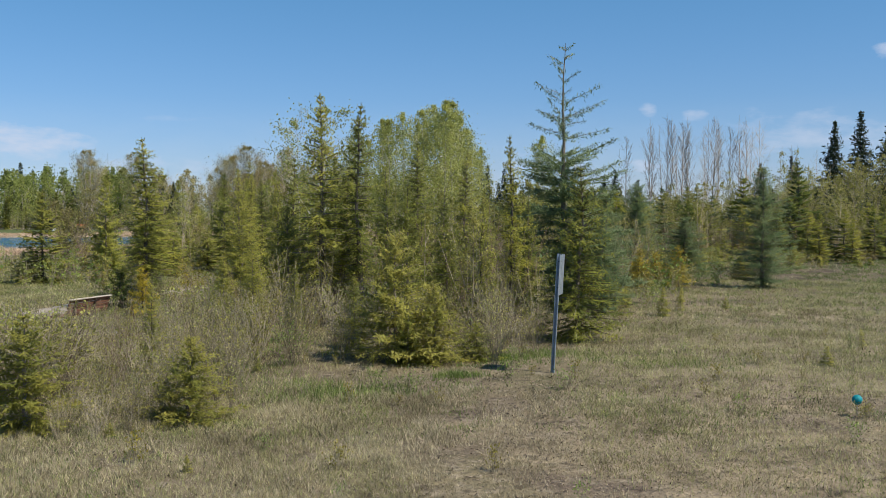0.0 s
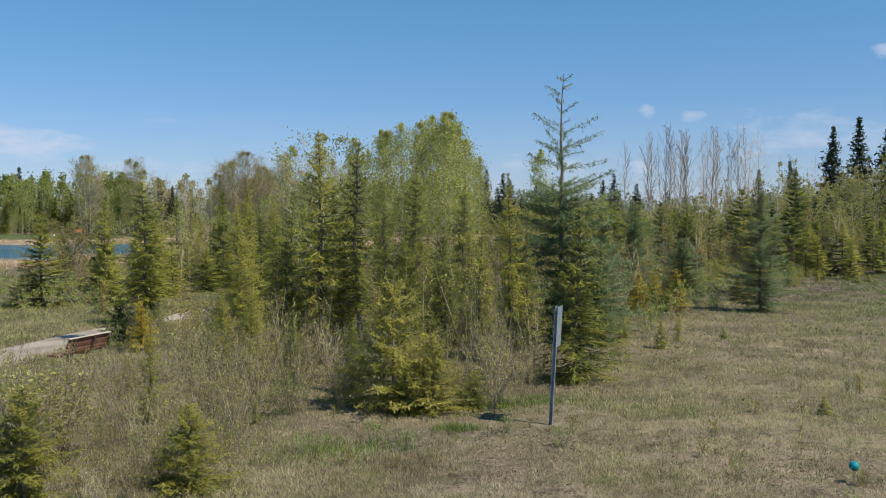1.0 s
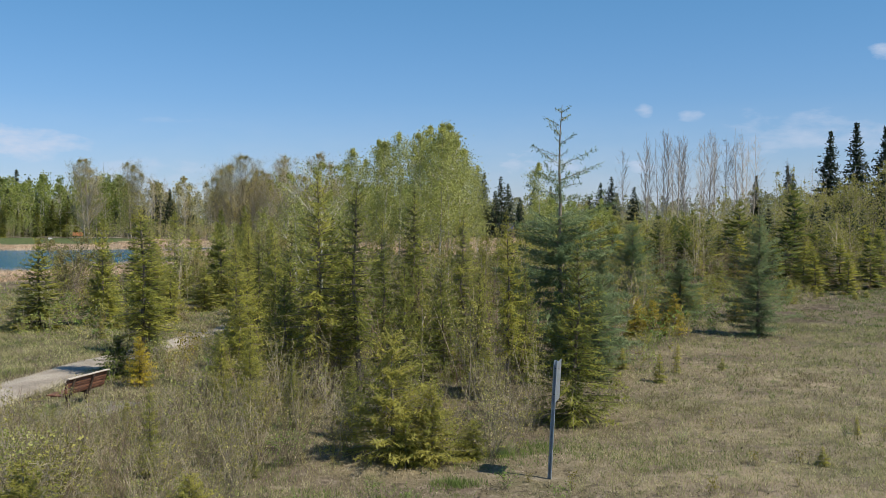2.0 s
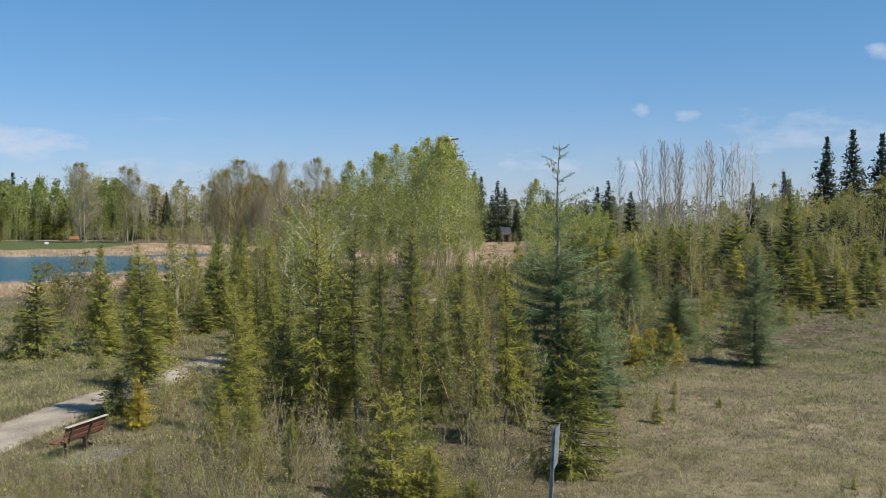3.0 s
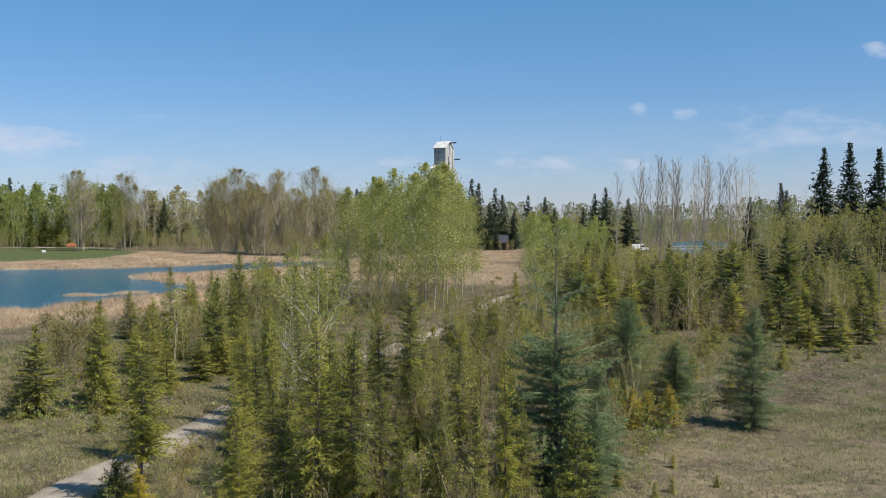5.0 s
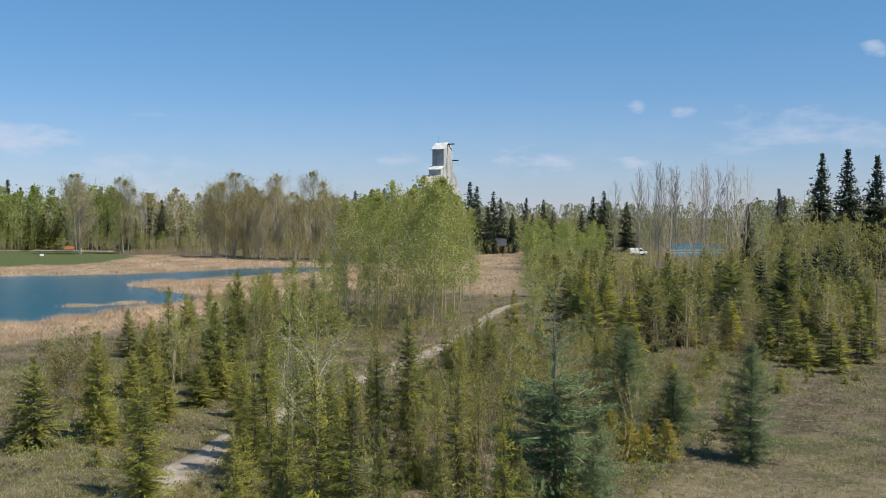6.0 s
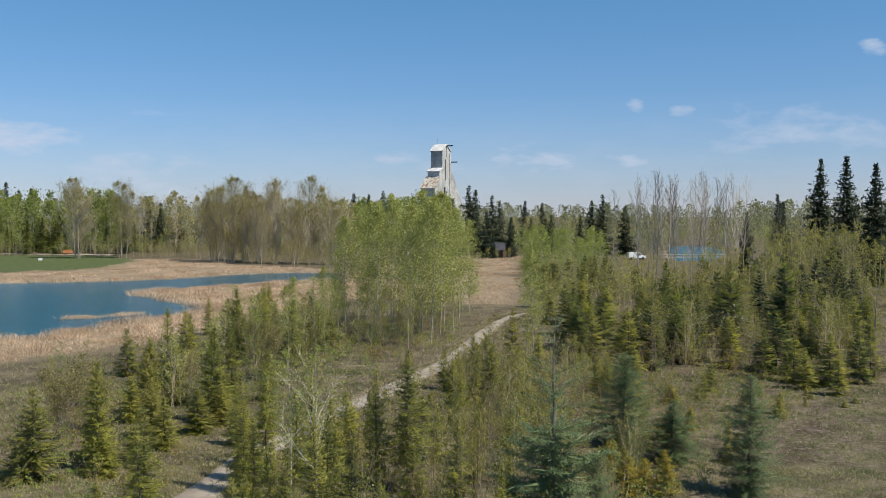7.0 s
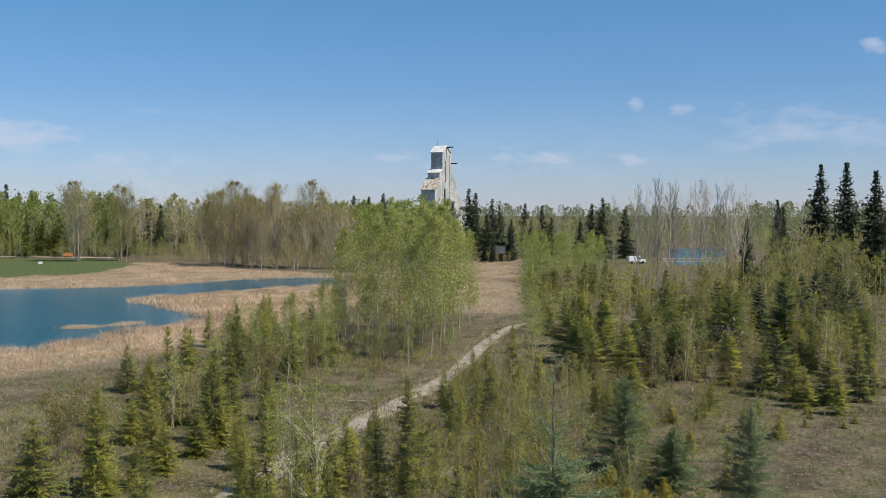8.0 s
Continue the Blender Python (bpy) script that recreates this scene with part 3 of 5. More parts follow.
def inside(poly, x, y):
    x, y = np.asarray(x, float), np.asarray(y, float)
    hit = np.zeros(x.shape, bool)
    for (x0, y0), (x1, y1) in zip(poly, np.roll(poly, -1, 0)):
        cut = (y0 > y) != (y1 > y)
        hit ^= cut & (x < (x1 - x0) * (y - y0) / (y1 - y0 + 1e-12) + x0)
    return hit


def edge_distance(poly, x, y, closed=True):
    x, y = np.asarray(x, float), np.asarray(y, float)
    best = np.full(x.shape, 1e9)
    pts = list(zip(poly, np.roll(np.asarray(poly, float), -1, 0))) if closed else list(zip(poly[:-1], poly[1:]))
    for (x0, y0), (x1, y1) in pts:
        dx, dy = x1 - x0, y1 - y0
        t = np.clip(((x - x0) * dx + (y - y0) * dy) / (dx * dx + dy * dy), 0, 1)
        best = np.minimum(best, np.hypot(x - x0 - t * dx, y - y0 - t * dy))
    return best


def heights(x, y):
    """Ground height: flat meadow with slight swells, sinking into the lake and the far pond."""
    x, y = np.asarray(x, float), np.asarray(y, float)
    z = 0.05 * np.sin(x * 0.55 + 0.7 * np.sin(y * 0.31)) * np.cos(y * 0.43) + 0.03 * np.sin(x * 1.7 + 1.1) * np.sin(y * 1.3)
    for poly in (LAKE, POND):
        d = edge_distance(poly, x, y)
        d = np.where(inside(poly, x, y), -d, d)
        bank = np.clip((d + 0.5) / 6.0, 0, 1)
        z = z * bank - 0.38 * (1 - bank) - np.clip(-d * 0.2, 0, 1.5)
    return z


def rise_at(x, y):
    return float(heights(np.array([x]), np.array([y]))[0])


def build_ground():
    ang = np.concatenate([np.linspace(-31, 31, 210), np.linspace(34, 326, 60)])
    ang = np.radians(ang)
    rad = np.concatenate([[0.0], 3.0 * 1.034 ** np.arange(300)])
    rad = np.append(rad[rad < 1200], [1600, 2400, 3800])
    a, r = np.meshgrid(ang, rad)
    x, y = r * np.sin(a), r * np.cos(a)
    z = heights(x, y)
    far = np.clip((r - 450) / 900, 0, 1)
    z = z + far * 3.0
    n, k = x.shape
    me = bpy.data.meshes.new("ground")
    faces = [(i * k + j, i * k + (j + 1) % k, (i + 1) * k + (j + 1) % k, (i + 1) * k + j) for i in range(n - 1) for j in range(k)]
    me.from_pydata(np.column_stack([x.ravel(), y.ravel(), z.ravel()]).tolist(), [], faces)
    me.materials.append(GROUND)
    for name, poly, soft in (("marsh", REEDS, 4.0), ("lawn", LAWN, 5.0), ("straw", STRAW, 9.0)):
        d = edge_distance(poly, x, y)
        d = np.where(inside(poly, x, y), d, -d)
        layer = me.attributes.new(name, "FLOAT", "POINT")
        layer.data.foreach_set("value", np.clip(0.5 + d / soft, 0, 1).ravel())
    me.polygons.foreach_set("use_smooth", [True] * len(me.polygons))
    me.update()
    tagged(new("ground", me), "dry brown spring meadow with tan grass and bare soil", "ground", kind="structure")


build_ground()


def build_water(name, poly, label):
    x0, y0, x1, y1 = *poly.min(0), *poly.max(0)
    g = Geo()
    g.add([(x0 - 4, y0 - 4, -0.27), (x1 + 4, y0 - 4, -0.27), (x1 + 4, y1 + 4, -0.27), (x0 - 4, y1 + 4, -0.27)], [(0, 1, 2, 3)])
    tagged(new(name, g.mesh(name, WATER)), label, "water", kind="structure")


build_water("water", LAKE, "calm teal-blue lake water lightly rippled by wind")
build_water("water", POND, "small blue pond beyond the trees")


def ribbon(name, line, width, material, label, lift, seed):
    r = np.random.default_rng(seed)
    pts = np.array(line, float)
    s = np.concatenate([[0], np.cumsum(np.hypot(*np.diff(pts, axis=0).T))])
    t = np.arange(0, s[-1], 0.6)
    # soft bends
    px, py = (np.interp(t, s, pts[:, c]) for c in (0, 1))
    ker = np.ones(9) / 9
    px[4:-4], py[4:-4] = np.convolve(px, ker, "valid"), np.convolve(py, ker, "valid")
    d = unit(np.column_stack([np.gradient(px), np.gradient(py)]))
    nrm = np.column_stack([d[:, 1], -d[:, 0]])
    cols = np.array([-1.0, -0.75, -0.3, 0.3, 0.75, 1.0])
    crown_ = np.array([-0.02, 0.012, 0.025, 0.025, 0.012, -0.02])
    wob = np.convolve(r.normal(0, 0.5, len(t) + 4), np.ones(5) / 5, "valid")
    wob2 = np.convolve(r.normal(0, 0.5, len(t) + 4), np.ones(5) / 5, "valid")
    g = Geo()
    rows_ = []
    for c, hgt in zip(cols, crown_):
        w = width / 2 * (1 + (wob if c > 0 else wob2) * 0.35 * abs(c))
        x, y = px + nrm[:, 0] * c * w, py + nrm[:, 1] * c * w
        rows_.append(np.column_stack([x, y, heights(x, y) + hgt + lift]))
    v = np.stack(rows_, 1).reshape(-1, 3)
    k = len(cols)
    g.add(v, [(i * k + j, i * k + j + 1, (i + 1) * k + j + 1, (i + 1) * k + j) for i in range(len(t) - 1) for j in range(k - 1)])
    return tagged(new(name, g.mesh(name, material, True)), label, "path", kind="structure")


ribbon("footpath", PATH, 1.75, GRAVEL, "pale gravel footpath winding through the meadow", 0.03, 3)
ribbon("gravel_road", [(-160, 276), (-130, 273), (-112, 270), (-96, 266), (-84, 262)], 5.0, GRAVEL, "pale gravel road along the edge of the wood", 0.15, 4)


def build_blades(name, x, y, high, wide, blades, material, label, category, spread, seed, lean=0.35):
    """Tufts of upright pointed blades as one object."""
    r = np.random.default_rng(seed)
    k = len(x)
    z = np.maximum(heights(x, y), -0.34)
    n = k * blades
    bx, by = np.repeat(x, blades) + r.normal(0, spread, n), np.repeat(y, blades) + r.normal(0, spread, n)
    bz, h = np.repeat(z, blades) - 0.02, np.repeat(high, blades) * r.uniform(0.5, 1.15, n)
    w = np.repeat(wide, blades) * r.uniform(0.6, 1.2, n)
    az = r.uniform(0, 6.283, n)
    tipx, tipy = bx + r.normal(0, lean, n) * h, by + r.normal(0, lean, n) * h
    v = np.stack([np.column_stack([bx - np.cos(az) * w, by - np.sin(az) * w, bz]), np.column_stack([bx + np.cos(az) * w, by + np.sin(az) * w, bz]),
                  np.column_stack([tipx, tipy, bz + h])], 1).reshape(-1, 3)
    me = bpy.data.meshes.new(name)
    me.vertices.add(3 * n)
    me.vertices.foreach_set("co", v.ravel())
    me.loops.add(3 * n)
    me.loops.foreach_set("vertex_index", np.arange(3 * n))
    me.polygons.add(n)
    me.polygons.foreach_set("loop_start", np.arange(0, 3 * n, 3))
    me.materials.append(material)
    me.update(calc_edges=True)
    tagged(new(name, me), label, category, kind="stuff")


def fan(r, count, near, far, half=29.5, power=1.0):
    """Chance places in the wedge of land ahead."""
    d = np.sqrt(r.uniform(near ** 2, far ** 2, count)) if power == 1.0 else near + (far - near) * r.uniform(0, 1, count) ** power
    a = np.radians(r.uniform(-half, half, count))
    return d * np.sin(a), d * np.cos(a)


def open_ground(x, y, path=1.15):
    return (edge_distance(PATH, x, y, False) > path) & ~inside(LAKE, x, y) & ~inside(REEDS, x, y)


r = np.random.default_rng(11)
gx, gy = np.concatenate([fan(r, 34000, 7.5, 15), fan(r, 26000, 15, 30), fan(r, 12000, 30, 66)], axis=1)
ok = open_ground(gx, gy, 0.6) & ((gx < 0.15 * (16 - gy)) | (gy > 17) | (r.uniform(0, 1, len(gx)) < 0.8))
gx, gy = gx[ok], gy[ok]
gd = np.hypot(gx, gy)
clump = np.array([noise.noise((a * 1.7, b * 1.1, 5.0)) + 0.6 * noise.noise((a * 4.5, b * 3.0, 9.0)) for a, b in zip(gx, gy)])
ok = clump > -0.32 + r.uniform(-0.25, 0.1, len(gx))
gx, gy, gd, clump = gx[ok], gy[ok], gd[ok], clump[ok]
build_blades("dry_grass", gx, gy, (0.045 + 0.0016 * gd + 0.022 * (gx < 0.6)) * np.clip(1 + 0.9 * clump, 0.4, 1.9), 0.0025 + 0.0002 * gd, 4, DRY, "short dry tan meadow grass", "grass", 0.06, 12, 0.55)
gx, gy = np.concatenate([fan(r, 9000, 7.5, 20), fan(r, 22000, 20, 68)], axis=1)
lush = np.array([noise.noise((a * 0.35, b * 0.35, 3.0)) + 0.5 * noise.noise((a * 1.3, b * 1.3, 7.0)) for a, b in zip(gx, gy)])
ok = open_ground(gx, gy, 1.2) & (lush > np.where(gy > 26, -0.1, np.where(gx < 0.5, -0.05, 0.1)))
gx, gy = gx[ok], gy[ok]
gd = np.hypot(gx, gy)
build_blades("green_grass", gx, gy, 0.07 + 0.0016 * gd, 0.003 + 0.0002 * gd, 5, GREEN, "scattered fresh green grass tufts", "grass", 0.09, 13, 0.5)
gx, gy = fan(r, 12000, 64, 165)
ok = open_ground(gx, gy, 0.9)
gx, gy = gx[ok], gy[ok]
build_blades("dry_grass", gx, gy, np.full(len(gx), 0.34), np.full(len(gx), 0.02), 4, DRY, "rough dry grass by the marsh", "grass", 0.35, 15, 0.5)
gx, gy = np.concatenate([fan(r, 16000, 16, 36), fan(r, 16000, 36, 66)], axis=1)
ok = open_ground(gx, gy, 0.8) & (gx < -3.5 - 0.12 * gy)
gx, gy = gx[ok], gy[ok]
gd = np.hypot(gx, gy)
build_blades("dry_grass", gx, gy, 0.1 + 0.002 * gd, 0.003 + 0.0002 * gd, 4, DRY_GREEN, "yellowish spring grass beside the footpath", "grass", 0.1, 16, 0.6)
# greener sward on the open meadow
gx, gy = np.concatenate([fan(r, 14000, 7.5, 14), fan(r, 19000, 14, 24), fan(r, 20000, 24, 44)], axis=1)
lush = np.array([noise.noise((a * 0.25, b * 0.25, 4.0)) for a, b in zip(gx, gy)])
ok = open_ground(gx, gy, 0.8) & ((gx > 2.2 + 0.12 * (gy - 16)) | (gx < 0.1 * (14 - gy) - 0.8)) & (lush > np.where(gx < 1, -0.25, np.where(gy < 14, 0.05, -0.22)) + r.uniform(-0.3, 0.25, len(gx)))
gx, gy = gx[ok], gy[ok]
gd = np.hypot(gx, gy)
build_blades("green_grass", gx, gy, 0.07 + 0.0022 * gd, 0.0022 + 0.0002 * gd, 4, DRY_GREEN, "olive spring grass on the open meadow", "grass", 0.08, 17, 0.6)
# ragged grass along both edges of the footpath
pq = np.array(PATH, float)
sl = np.concatenate([[0], np.cumsum(np.hypot(*np.diff(pq, axis=0).T))])
ts = r.uniform(0, sl[-1], 9000)
gx, gy = (np.interp(ts, sl, pq[:, c]) for c in (0, 1))
off = np.where(r.uniform(0, 1, 9000) < 0.5, -1, 1) * (0.72 + np.abs(r.normal(0, 0.3, 9000)))
tx = np.interp(ts + 0.5, sl, pq[:, 0]) - gx
ty = np.interp(ts + 0.5, sl, pq[:, 1]) - gy
tn = np.hypot(tx, ty) + 1e-9
gx, gy = gx + ty / tn * off, gy - tx / tn * off
gd = np.hypot(gx, gy)
build_blades("dry_grass", gx, gy, 0.1 + 0.0022 * gd, 0.003 + 0.00022 * gd, 4, DRY, "dry grass fringing the footpath", "grass", 0.1, 18, 0.7)
# fallen leaves and twig bits lying on the soil
lx, ly = np.concatenate([fan(r, 30000, 7.5, 16), fan(r, 14000, 16, 34)], axis=1)
ok = open_ground(lx, ly, 0.9)
lx, ly = lx[ok], ly[ok]
ld = np.hypot(lx, ly)
g = Geo()
k_ = len(lx)
lw = unit(np.column_stack([r.normal(0, 1, k_), r.normal(0, 1, k_), r.normal(0.12, 0.2, k_)]))
g.cards(np.column_stack([lx, ly, heights(lx, ly) + 0.006]), lw, unit(np.cross(lw, np.column_stack([r.normal(0, 0.4, k_), r.normal(0, 0.4, k_), np.ones(k_)]))),
        (0.012 + 0.0016 * ld) * r.uniform(0.5, 1.8, k_), (0.0035 + 0.00035 * ld) * r.uniform(0.5, 1.6, k_))
tagged(new("leaf_litter", g.mesh("leaf_litter", LITTER)), "dead leaves and broken twigs scattered on the soil", "leaf litter", kind="stuff")
# bright tufts at the thicket's edge
tx = np.concatenate([r.normal(c, s, 120) for c, s in ((1.15, 0.22), (1.9, 0.3), (0.3, 0.2), (-1.9, 0.6), (-1.3, 0.7), (-1.6, 0.8))])
ty = np.concatenate([r.normal(c, s, 120) for c, s in ((18.3, 0.2), (18.6, 0.3), (16.2, 0.15), (14.4, 0.35), (14.9, 0.35), (15.6, 0.3))])
build_blades("green_grass", tx, ty, np.full(720, 0.13), np.full(720, 0.007), 6, GREEN_BRIGHT, "lush green grass tufts at the edge of the thicket", "grass", 0.06, 14, 0.4)

# reeds round the lake
r = np.random.default_rng(21)
rx, ry = np.concatenate([(r.uniform(-62, 0, 44000), r.uniform(60, 160, 44000)), (r.uniform(-110, 26, 38000), r.uniform(118, 257, 38000))], axis=1)
d = edge_distance(LAKE, rx, ry)
thick = np.array([noise.noise((a * 0.12, b * 0.12, 1.0)) for a, b in zip(rx, ry)])
ok = inside(REEDS, rx, ry) & (~inside(LAKE, rx, ry) | (d < 0.8)) & ~inside(LAWN, rx, ry) & (np.abs(rx / ry) < 0.6)
ok &= (thick > -0.25) | (d < 6)
rx, ry, d, thick = rx[ok], ry[ok], d[ok], thick[ok]
isl = np.linspace(0, 1, 500)
ix, iy = -38.9 + 6.1 * isl + r.normal(0, 0.3, 500), 105.1 + 4.6 * isl ** 1.8 + r.normal(0, 0.55, 500) * (0.4 + isl)
rx, ry = np.concatenate([rx, ix]), np.concatenate([ry, iy])
rd = np.hypot(rx, ry)
tall = np.concatenate([(0.36 + 0.3 * np.exp(-((d - 2) / 4) ** 2)) * (1 + 0.7 * thick), np.full(500, 0.42)])
build_blades("reeds", rx, ry, tall * (0.75 + 0.35 * np.sin(rx * 0.9 + 1.3 * np.sin(ry * 0.7))), 0.012 + 0.0002 * rd, 5, REED, "tan dead cattail reeds along the lake shore", "reeds", 0.5, 22, 0.75)


# ---- tree kinds ----
near_spruce = [Kind("spruce_tree", "tree", conifer(100 + i, 5.0, w, lv + 4, 7, st, spray=sp * 0.6, fat=0.02, step=0.033, ragged=0.45, bough=0.035, tuft=0.075, lift=(-0.3, 0.7)), BARK, NEEDLE, 5.0, "young green spruce with layered drooping branches", "spruces of the meadow")
               for i, (w, lv, st, sp) in enumerate(((1.5, 22, 0.02, 0.23), (1.25, 24, 0.03, 0.21), (1.75, 20, 0.02, 0.25)))]
thin_spruce = [Kind("spruce_tree", "tree", conifer(120 + i, 5.5, w, lv + 5, 6, st, spray=0.125, fat=0.02, step=0.036, full=0.78, ragged=0.55, bare=80, bough=0.045, tuft=0.075, lift=(-0.35, 0.65)), BARK, NEEDLE, 5.5,
                    "thin black spruce with a bare lower trunk", "spruces of the thicket")
               for i, (w, lv, st) in enumerate(((1.1, 25, 0.2), (0.95, 23, 0.26), (1.2, 25, 0.08)))]
bush_spruce = [Kind("spruce_tree", "tree", conifer(140 + i, 2.0, w, 15, 8, 0.02, spray=0.088, fat=0.0145, step=0.019, bough=0.03, tuft=0.06, ragged=0.4, lift=(-0.15, 0.75)), BARK, NEEDLE_YELLOW, 2.0, "small yellow-green spruce in the grass", "small spruces")
               for i, w in enumerate((0.95, 0.8, 1.1))]
seedling = [Kind("spruce_tree", "tree", conifer(145 + i, 2.0, w, 11, 6, 0.02, spray=0.26, fat=0.04, step=0.085, sides=4), BARK, NEEDLE_YELLOW, 2.0, "small yellow-green spruce among low bushes", "small spruces")
            for i, w in enumerate((0.95, 0.8))]
field_spruce = [Kind("spruce_tree", "tree", conifer(150 + i, 4.0, w, 21, 7, 0.02, spray=0.17, fat=0.035, step=0.105, bough=0.11, sides=4, ragged=0.4, tuft=0.08, lift=(-0.25, 0.7)), BARK, nd, 4.0, lb, "spruces of the meadow")
                for i, (w, nd, lb) in enumerate(((1.65, NEEDLE_YELLOW, "conical yellow-green spruce standing in the meadow"), (1.35, NEEDLE, "conical green spruce standing in the meadow"), (1.9, NEEDLE, "broad conical green spruce standing in the meadow")))]
mid_spruce = [Kind("spruce_tree", "tree", conifer(160 + i, 5.0, w, 18, 7, 0.02, spray=0.26, fat=0.05, step=0.3, bough=0.14, sides=4, ragged=0.4), BARK, NEEDLE_DEEP, 5.0, "bushy green spruce among shrubs", "spruces of the far thicket")
              for i, w in enumerate((2.2, 1.8, 2.5))]
thick_spruce = [Kind("spruce_tree", "tree", conifer(165 + i, 5.0, w, 15, 6, 0.02, spray=0.34, fat=0.075, step=0.75, bough=0.17, sides=4, ragged=0.4), BARK, NEEDLE_FLAT, 5.0, "green spruce in the far thicket", "spruces of the far thicket")
                for i, w in enumerate((2.1, 1.7))]
tall_spruce = [Kind("spruce_tree", "tree", conifer(170 + i, 18.0, w, 50, 8, st, spray=0.7, fat=0.13, step=0.3, sides=5, full=0.95, ragged=0.55, bough=0.15, lift=(-0.45, 0.3), tuft=0.07, limb=0.0015), BARK, NEEDLE_DARK, 18.0, "tall dark spruce with a pointed top", "tall spruces")
               for i, (w, st) in enumerate(((4.4, 0.05), (3.8, 0.06)))]
far_spruce = [Kind("spruce_tree", "tree", conifer(180 + i, 18.0, w, 34, 6, st, spray=0.9, fat=0.2, step=0.7, sides=4, full=0.95, ragged=0.55, bough=0.15, lift=(-0.4, 0.3), tuft=0.08, limb=0.0015), BARK, NEEDLE_DARK, 18.0, "tall dark spruce standing above the wood", "tall spruces")
              for i, (w, st) in enumerate(((5.6, 0.04), (4.7, 0.06), (6.2, 0.03)))]
larch = [Kind("larch_tree", "tree", conifer(200 + i, 6.0, w, lv + 6, 7, st, spray=sp * 0.6, fat=0.013, step=0.018, lift=(-0.1, 0.7), full=fu, ragged=0.5, bough=0.03, tuft=0.09, limb=0.0016), BARK, NEEDLE_BLUE, 6.0, "soft blue-green larch with feathery needles", "larches")
         for i, (w, lv, st, fu, sp) in enumerate(((1.8, 24, 0.03, 0.75, 0.24), (2.0, 22, 0.02, 0.65, 0.24)))]
spire = [Kind("larch_tree", "tree", conifer(213, 5.95, 1.8, 34, 6, 0.03, spray=0.1, fat=0.0105, step=0.0056, lift=(-0.15, 0.5), full=0.66, ragged=0.7, thin_top=0.68, tuft=0.05, gaps=0.6, bough=0.05, limb=0.0013), BARK, NEEDLE_PALE, 6.0, "tall larch with long open branches and a bare spire", "larches")]
aspen = [Kind("aspen_tree", "tree", broadleaf(300 + i, 13.0, s, 32, 4, 4200, 0.16, start=0.16, trunk=0.0055, rise=(0.5, 1.15), fine=3, thread=0.005, loose=1.3), BARK_PALE, LEAF, 13.0, "slender aspen with pale trunk and fresh yellow-green leaves", "aspens by the marsh")
         for i, s in enumerate((2.2, 1.9, 2.6))]
young_aspen = [Kind("aspen_tree", "tree", broadleaf(310 + i, 6.5, s, 18, 5, 2000, 0.075, start=0.3, trunk=0.006, rise=(0.4, 1.1), fine=3, thread=0.0035, loose=0.7, lean=0.015), BARK_PALE, LEAF, 6.5, "young aspen with pale spreading branches and small fresh leaves", "aspens by the marsh")
               for i, s in enumerate((1.9, 1.6))]
sapling = [Kind("aspen_sapling", "tree", broadleaf(320 + i, 4.0, s, 15, 4, 680, 0.07, start=0.15, trunk=0.006, rise=(0.5, 1.2), lean=0.03, thread=0.003, loose=0.5), BARK_TWIG, LEAF_YELLOW, 4.0, "thin sapling with small yellow-green leaves", "saplings of the thicket")
           for i, s in enumerate((0.8, 0.65, 0.95))]
bare_tree = [Kind("bare_tree", "tree", broadleaf(340 + i, 17.0, s, 40, 8, 0, 0.12, start=0.25, trunk=0.0044, rise=(0.95, 1.33), sides=4, thread=0.0065, lean=0.014), BARK_BARE, BARK_BARE, 17.0, "tall leafless poplar with fine upswept twigs", "bare poplars")
             for i, s in enumerate((3.0, 2.5))]
brown_tree = [Kind("poplar_tree", "tree", broadleaf(360 + i, 20.0, s, 36, 7, 11000, 0.21, start=0.05, trunk=0.008, rise=(0.6, 1.25), stems=3, sides=5, thread=0.018, loose=0.8), BARK_BARE, LEAF_OLIVE, 20.0, "broad poplar with opening brown-green buds", "poplars across the lake")
              for i, s in enumerate((5.8, 6.6))]
wood_tree = [Kind("poplar_tree", "tree", broadleaf(380 + i, 16.0, s, 15, 2, 520, 0.6, start=0.12, trunk=0.0075, rise=(0.5, 1.2), sides=4, thread=0.03, loose=1.5), BARK_PALE, LEAF_FAR, 16.0, "green poplar in the wood across the lake", "woodland poplars")
             for i, s in enumerate((3.4, 2.9, 3.9))]
willow = [Kind("willow_tree", "tree", broadleaf(400 + i, 6.0, s, 11, 3, 820, 0.128, start=0.08, trunk=0.006, rise=(0.6, 1.2), stems=4, sides=3, thread=0.006, loose=0.6), BARK_TWIG, LEAF_YELLOW, 6.0, "yellowish budding willow among spruces", "willows")
          for i, s in enumerate((1.6, 1.3))]
tall_willow = [Kind("willow_tree", "tree", broadleaf(408 + i, 9.0, s, 14, 3, 1500, 0.125, start=0.1, trunk=0.006, rise=(0.6, 1.2), stems=3, sides=3, thread=0.008, loose=0.7), BARK_TWIG, LEAF_YELLOW, 9.0, "tall budding willow with olive-yellow leaves", "willows")
               for i, s in enumerate((1.9, 1.6))]
far_willow = [Kind("willow_tree", "tree", broadleaf(410 + i, 6.0, s, 8, 2, 520, 0.145, start=0.06, trunk=0.006, rise=(0.6, 1.2), stems=4, sides=3, thread=0.01, loose=0.7), BARK_TWIG, LEAF_YELLOW, 6.0, "yellowish budding willow in the far thicket", "willows")
              for i, s in enumerate((1.7, 1.4))]
